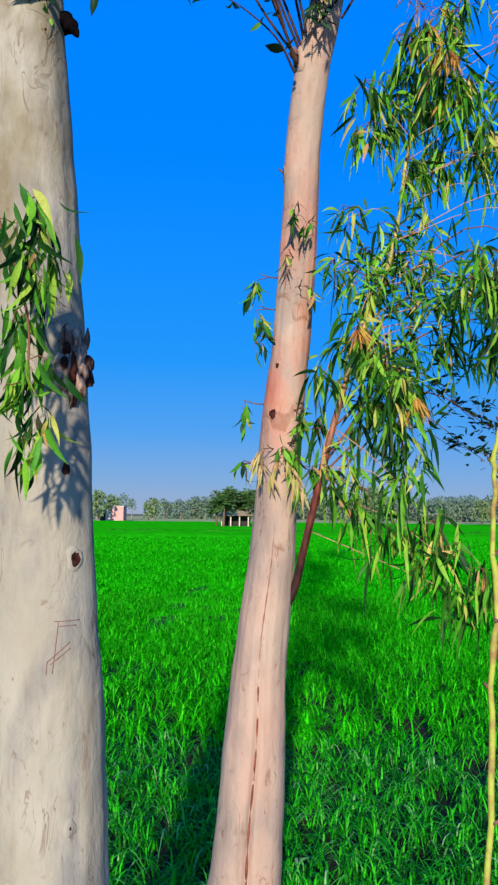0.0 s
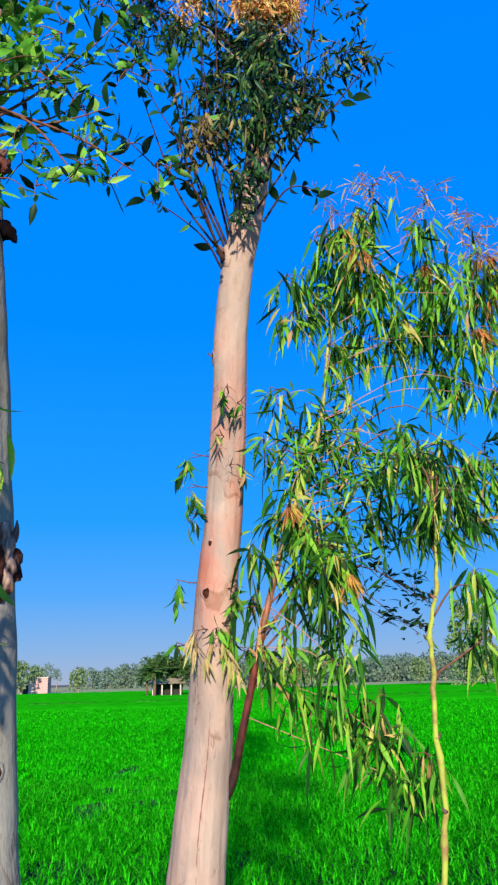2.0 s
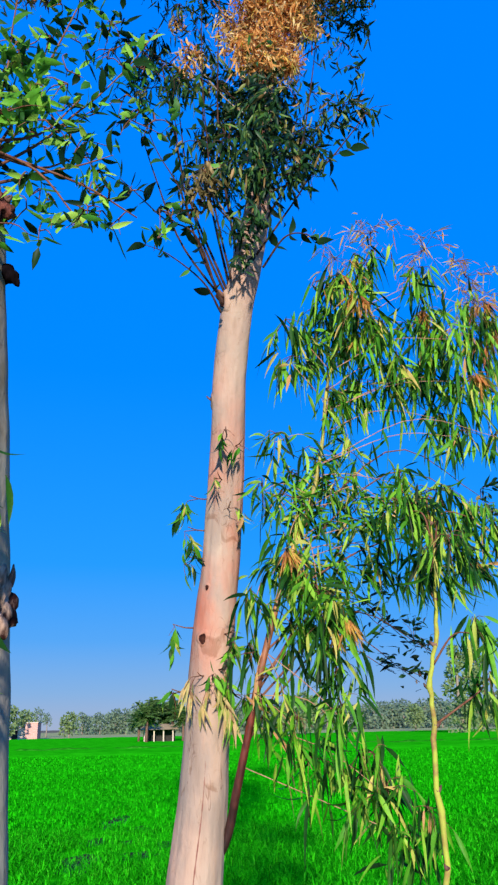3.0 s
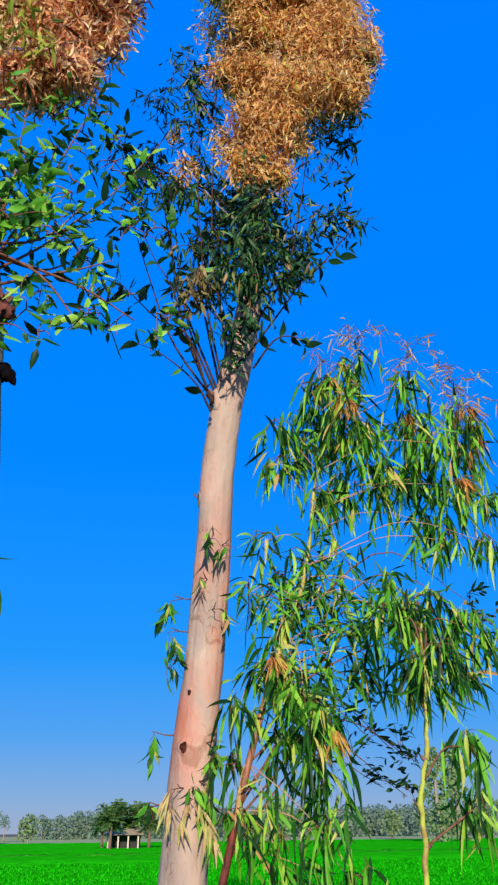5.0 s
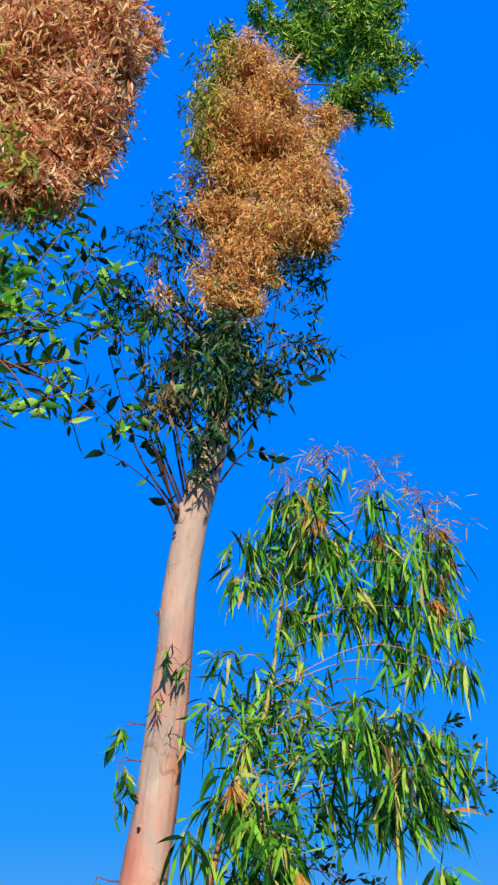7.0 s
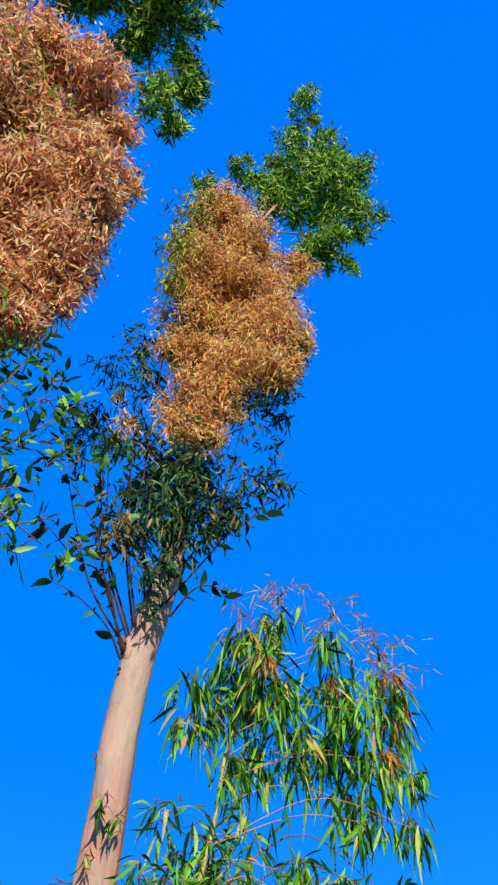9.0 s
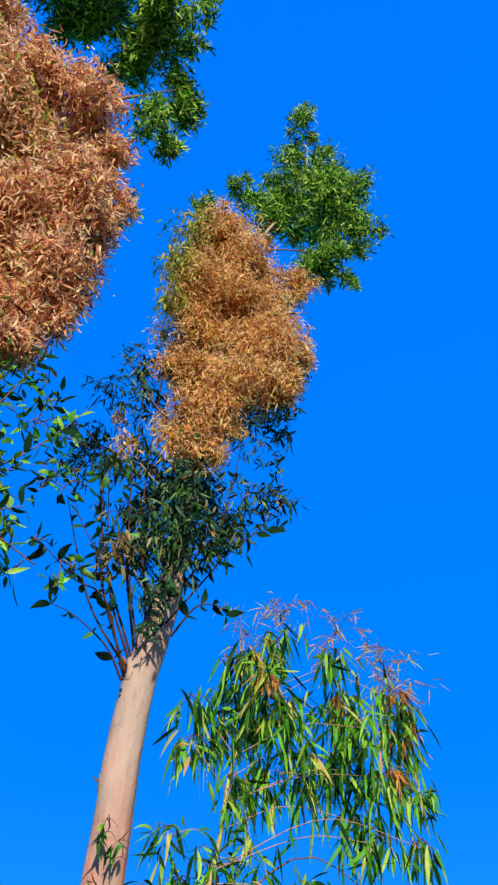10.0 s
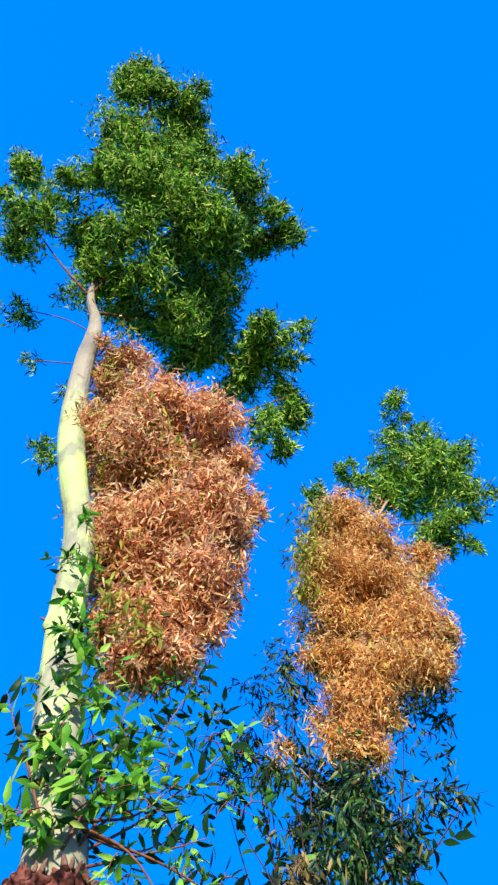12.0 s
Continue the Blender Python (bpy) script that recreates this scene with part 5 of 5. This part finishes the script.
for top, z0 in (((0.13, 2.74, 4.95), 3.32), ((0.22, 2.70, 5.2), 3.45), ((-0.08, 2.86, 4.85), 3.30), ((0.02, 2.80, 4.45), 3.28), ((0.83, 2.60, 4.18), 3.75), ((0.66, 2.72, 4.7), 3.6), ((-0.14, 2.72, 4.15), 3.26)):
    a, c = on_trunk(line_2, z0, -50 if top[0] < 0.3 else 50, -0.01)[0], np.array(top)
    bow = np.array([-0.05 if top[0] < 0.3 else 0.06, 0, -0.03])
    v, q, cc = tube(spline([a, a + (c - a) * 0.35 + bow, a + (c - a) * 0.7 + bow * 0.6, c], 14), np.linspace(0.0055, 0.0016, 14), 6)
    part("shoot", mesh_of("shoot", v, [q, cc], SHADED_TWIG), tree_2, "thin dark upright shoot")

# small sprigs that grow straight out of the trunk
for z, side, r, n, dry in ((2.75, -8, 0.055, 10, 0), (2.71, 22, 0.05, 7, 0), (2.58, -18, 0.05, 6, 0), (2.52, -80, 0.07, 26, 0), (2.47, 5, 0.06, 9, 0), (2.40, -75, 0.07, 24, 0), (2.30, -85, 0.05, 8, 0), (2.05, -85, 0.07, 12, 0), (2.02, 25, 0.06, 12, 0),
                           (1.90, 15, 0.07, 16, 0), (1.88, -22, 0.06, 18, 1), (1.87, 0, 0.06, 18, 0), (1.85, -5, 0.06, 18, 1), (1.82, 30, 0.06, 12, 0), (1.83, -70, 0.06, 12, 0), (1.80, 12, 0.06, 24, 1)):
    p, o = on_trunk(line_2, z, side, 0.03)
    sprig = part("sprig", tubes("sprig", [(spline([p - o * 0.035, p, p + o * 0.035 + np.array([0, 0, 0.01])], 5), np.linspace(0.003, 0.0015, 5))], TWIG, 4), tree_2)
    ps, feet, ways = sprays(rng, [(*(p + o * 0.035 - np.array([0, 0, 0.03])), r)], 300, 1.2, 0.7, 3)
    part("twig_spray", tubes("twig_spray", [(np.vstack([p[None], q]), np.linspace(0.0018, 0.0008, 7)) for q in ps], TWIG, 3), sprig, kind="stuff")
    if dry:
        part("dry_tuft", leaf_mesh("dry_tuft", rng, feet[:n], ways[:n], 0.065, 0.012, STRAW_LEAF, 0.7), sprig, "withered straw-coloured leaves", "stuff")
    else:
        leaf_things(rng, feet, ways, 0.07, 1.3, HANG_LEAF, sprig, n)

# long shoot that leaves the second trunk low down
STEM_MAT = stem_material("shoot_stem", 1.4, 2.7)
SHOOT_LINE = spline([(0.13, 2.86, 1.22), (0.215, 2.83, 1.36), (0.25, 2.77, 1.52), (0.285, 2.72, 1.69), (0.32, 2.68, 1.86), (0.37, 2.66, 2.05), (0.43, 2.65, 2.25), (0.52, 2.66, 2.47), (0.58, 2.70, 2.7), (0.62, 2.74, 2.95), (0.70, 2.78, 3.2), (0.80, 2.78, 3.45)], 60)
v, q, c = tube(SHOOT_LINE, np.interp(np.linspace(0, 1, 60), [0, 0.15, 0.6, 1], [0.017, 0.0145, 0.009, 0.003]), 10)
shoot = part("long_shoot", mesh_of("long_shoot", v, [q, c], STEM_MAT), tree_2, "long shoot, red-brown below and yellow-green above")


def side_branches(rng, line, clumps, mat, parent, name="side_branch", r0=0.005, up=0.25, above=-0.1):
    """Thin arching branches from a stem to each clump. Returns their paths."""
    paths = []
    for x, y, z, r in clumps:
        c = np.array([x, y, z])
        d = np.linalg.norm(line[:, :2] - c[:2], axis=1)
        a = line[np.argmin(np.abs(line[:, 2] - (z + above)) + 0.3 * d)]
        m = (a + c) / 2 + np.array([0, 0, up * rng.uniform(0.2, 1.6)]) * np.linalg.norm(c - a) + rng.normal(0, 0.02, 3)
        paths.append(spline([a, m, c], 10))
        vv, qq, cc = tube(paths[-1], np.linspace(r0, 0.0012, 10), 6)
        part(name, mesh_of(name, vv, [qq, cc], mat), parent)
    return paths


for clumps, per, length, above, fall, fan in ((SHOOT_HI, 330, 0.104, -0.15, 1.1, 0.95), (SHOOT_MID, 300, 0.092, 0.0, 0.5, 1.15), (SHOOT_LO, 280, 0.108, 0.22, 0.85, 0.95)):
    arms = side_branches(rng, SHOOT_LINE, clumps, PINK_TWIG, tree_2, r0=0.0018, up=0.12, above=above)
    paths, feet, ways = sprays(rng, clumps, per, fall, fan, 10, reach=1.4, fill=0.3)
    along = np.vstack([arm[rng.integers(2, 9, 7)] for arm in arms])
    feet = np.vstack([feet, along])
    ways = np.vstack([ways, unit(rng.normal(0, 0.6, along.shape) + np.array([0, 0, -0.8 * fall]))])
    part("twig_spray", tubes("twig_spray", [(p, np.linspace(0.0018, 0.0008, len(p))) for p in paths], TWIG, 3), tree_2, kind="stuff")
    order = rng.permutation(len(feet))
    near = order[:100]
    leaf_things(rng, feet[near], ways[near], length * 1.05, 0.85, HANG_LEAF, shoot, 100)
    rest = order[100:]
    if len(rest):
        part("hanging_foliage", mesh_of("hanging_foliage", *sickles(rng, feet[rest], ways[rest], length, length * 0.13), HANG_STUFF), tree_2, "narrow drooping bright green leaves", "stuff")
tips = [SHOOT_HI[k] for k in (0, 9, 14, 15, 16)]
paths, feet, ways = sprays(rng, [(x, y, z + 0.10, r * 1.5) for x, y, z, r in tips], 210, 0.2, 0.9, 14, reach=1.5)
part("twig_spray", tubes("twig_spray", [(p, np.linspace(0.0015, 0.0007, len(p))) for p in paths], TWIG, 3), tree_2, kind="stuff")
part("tip_foliage", leaf_mesh("tip_foliage", rng, feet, ways, 0.055, 0.006, TIP_LEAF, 0.5), tree_2, "thin bronze young tip leaves", "stuff")
tufts = [(x, y - 0.03, z, r * 0.6) for x, y, z, r in (SHOOT_HI[0], SHOOT_HI[2], SHOOT_HI[4], SHOOT_HI[6], SHOOT_HI[9], SHOOT_HI[11], SHOOT_HI[16], SHOOT_MID[4], SHOOT_MID[7], SHOOT_LO[2], SHOOT_LO[0])]
paths, feet, ways = sprays(rng, tufts, 700, 1.0, 0.6, 4)
part("tip_foliage", leaf_mesh("tip_foliage", rng, feet, ways, 0.08, 0.0085, TIP_LEAF, 0.3), tree_2, "yellow-bronze young leaves", "stuff")

# thin dark sprays of small leaves behind the shoot
SPRAY = [
    (0.83, 3.0, 2.15, 0.08), (0.86, 3.0, 2.05, 0.08), (0.95, 3.0, 2.0, 0.08), (0.88, 3.02, 1.9, 0.08), (0.97, 3.0, 1.86, 0.07),
    (1.02, 2.98, 1.97, 0.06), (1.32, 2.9, 2.44, 0.10), (1.26, 2.9, 2.56, 0.08), (1.38, 2.9, 2.32, 0.08),
]
side_branches(rng, SHOOT_LINE, SPRAY, TWIG, tree_2, r0=0.004, above=-0.2)
paths, feet, ways = sprays(rng, SPRAY, 210, 0.1, 0.5, 7, reach=1.5, fill=0.2)
ways = unit(ways * np.array([1, 1, 0.3]))
part("twig_spray", tubes("twig_spray", [(p, np.linspace(0.0016, 0.0007, len(p))) for p in paths], TWIG, 3), tree_2, kind="stuff")
part("shoot_foliage", mesh_of("shoot_foliage", *sickles(rng, feet, ways, 0.045, 0.014, 0.1), DARK_LEAF), tree_2, "small dark leaves set along thin twigs", "stuff")

# sapling
sapling = thing("eucalyptus_sapling", "thin yellow-green eucalyptus sapling with drooping narrow leaves", "sapling")
SAP_LINE = spline([(0.66, 2.15, -0.02), (0.70, 2.2, 0.5), (0.76, 2.30, 1.1), (0.785, 2.33, 1.4), (0.79, 2.35, 1.69), (0.80, 2.34, 1.86), (0.83, 2.32, 2.06), (0.83, 2.31, 2.25), (0.87, 2.33, 2.4)], 50)
SAP_LINE[:, 0] += 0.005 * np.sin(np.arange(50) * 0.8) + 0.003 * np.sin(np.arange(50) * 2.3)
knobs = 1 + 0.4 * np.maximum(0, np.sin(np.arange(50) * 1.35)) ** 6
v, q, c = tube(SAP_LINE, np.interp(np.linspace(0, 1, 50), [0, 0.6, 1], [0.0098, 0.007, 0.0035]) * knobs, 12)
SAP_MAT = plain("sapling_stem", (0.34, 0.37, 0.05), (0.26, 0.15, 0.05), 28.0, (1, 1, 0.8), 0.6, 0.9, 0.004, 0.1, (0.45, 0.68))
part("stem", mesh_of("stem", v, [q, c], SAP_MAT), sapling, "knobbly yellow-green stem")
for k in range(9, 46, 4):
    at, way = SAP_LINE[k], unit(rng.normal(0, 1, 3) * np.array([1, 1, 0.2]))
    v, q, c = tube(np.array([at - way * 0.004, at + way * 0.008, at + way * 0.014 + np.array([0, 0, 0.004]), at + way * 0.019 + np.array([0, 0, 0.012])]), [0.008, 0.0075, 0.005, 0.002], 8)
    part("node", mesh_of("node", v, [q, c], DEAD_WOOD), sapling, "brown leaf-scar node")
side_branches(rng, SAP_LINE, SAP, TWIG, sapling, r0=0.004)
paths, feet, ways = sprays(rng, SAP, 430, 1.4, 0.75, 9, reach=1.4, fill=0.35)
part("twig_spray", tubes("twig_spray", [(p, np.linspace(0.0018, 0.0008, len(p))) for p in paths], TWIG, 3), sapling, kind="stuff")
order = rng.permutation(len(feet))
leaf_things(rng, feet[order[:300]], ways[order[:300]], 0.102, 0.78, HANG_LEAF, sapling, 300)
rest = order[300:]
if len(rest):
    part("hanging_foliage", mesh_of("hanging_foliage", *sickles(rng, feet[rest], ways[rest], 0.102, 0.0125), HANG_STUFF), sapling, "narrow drooping green leaves", "stuff")
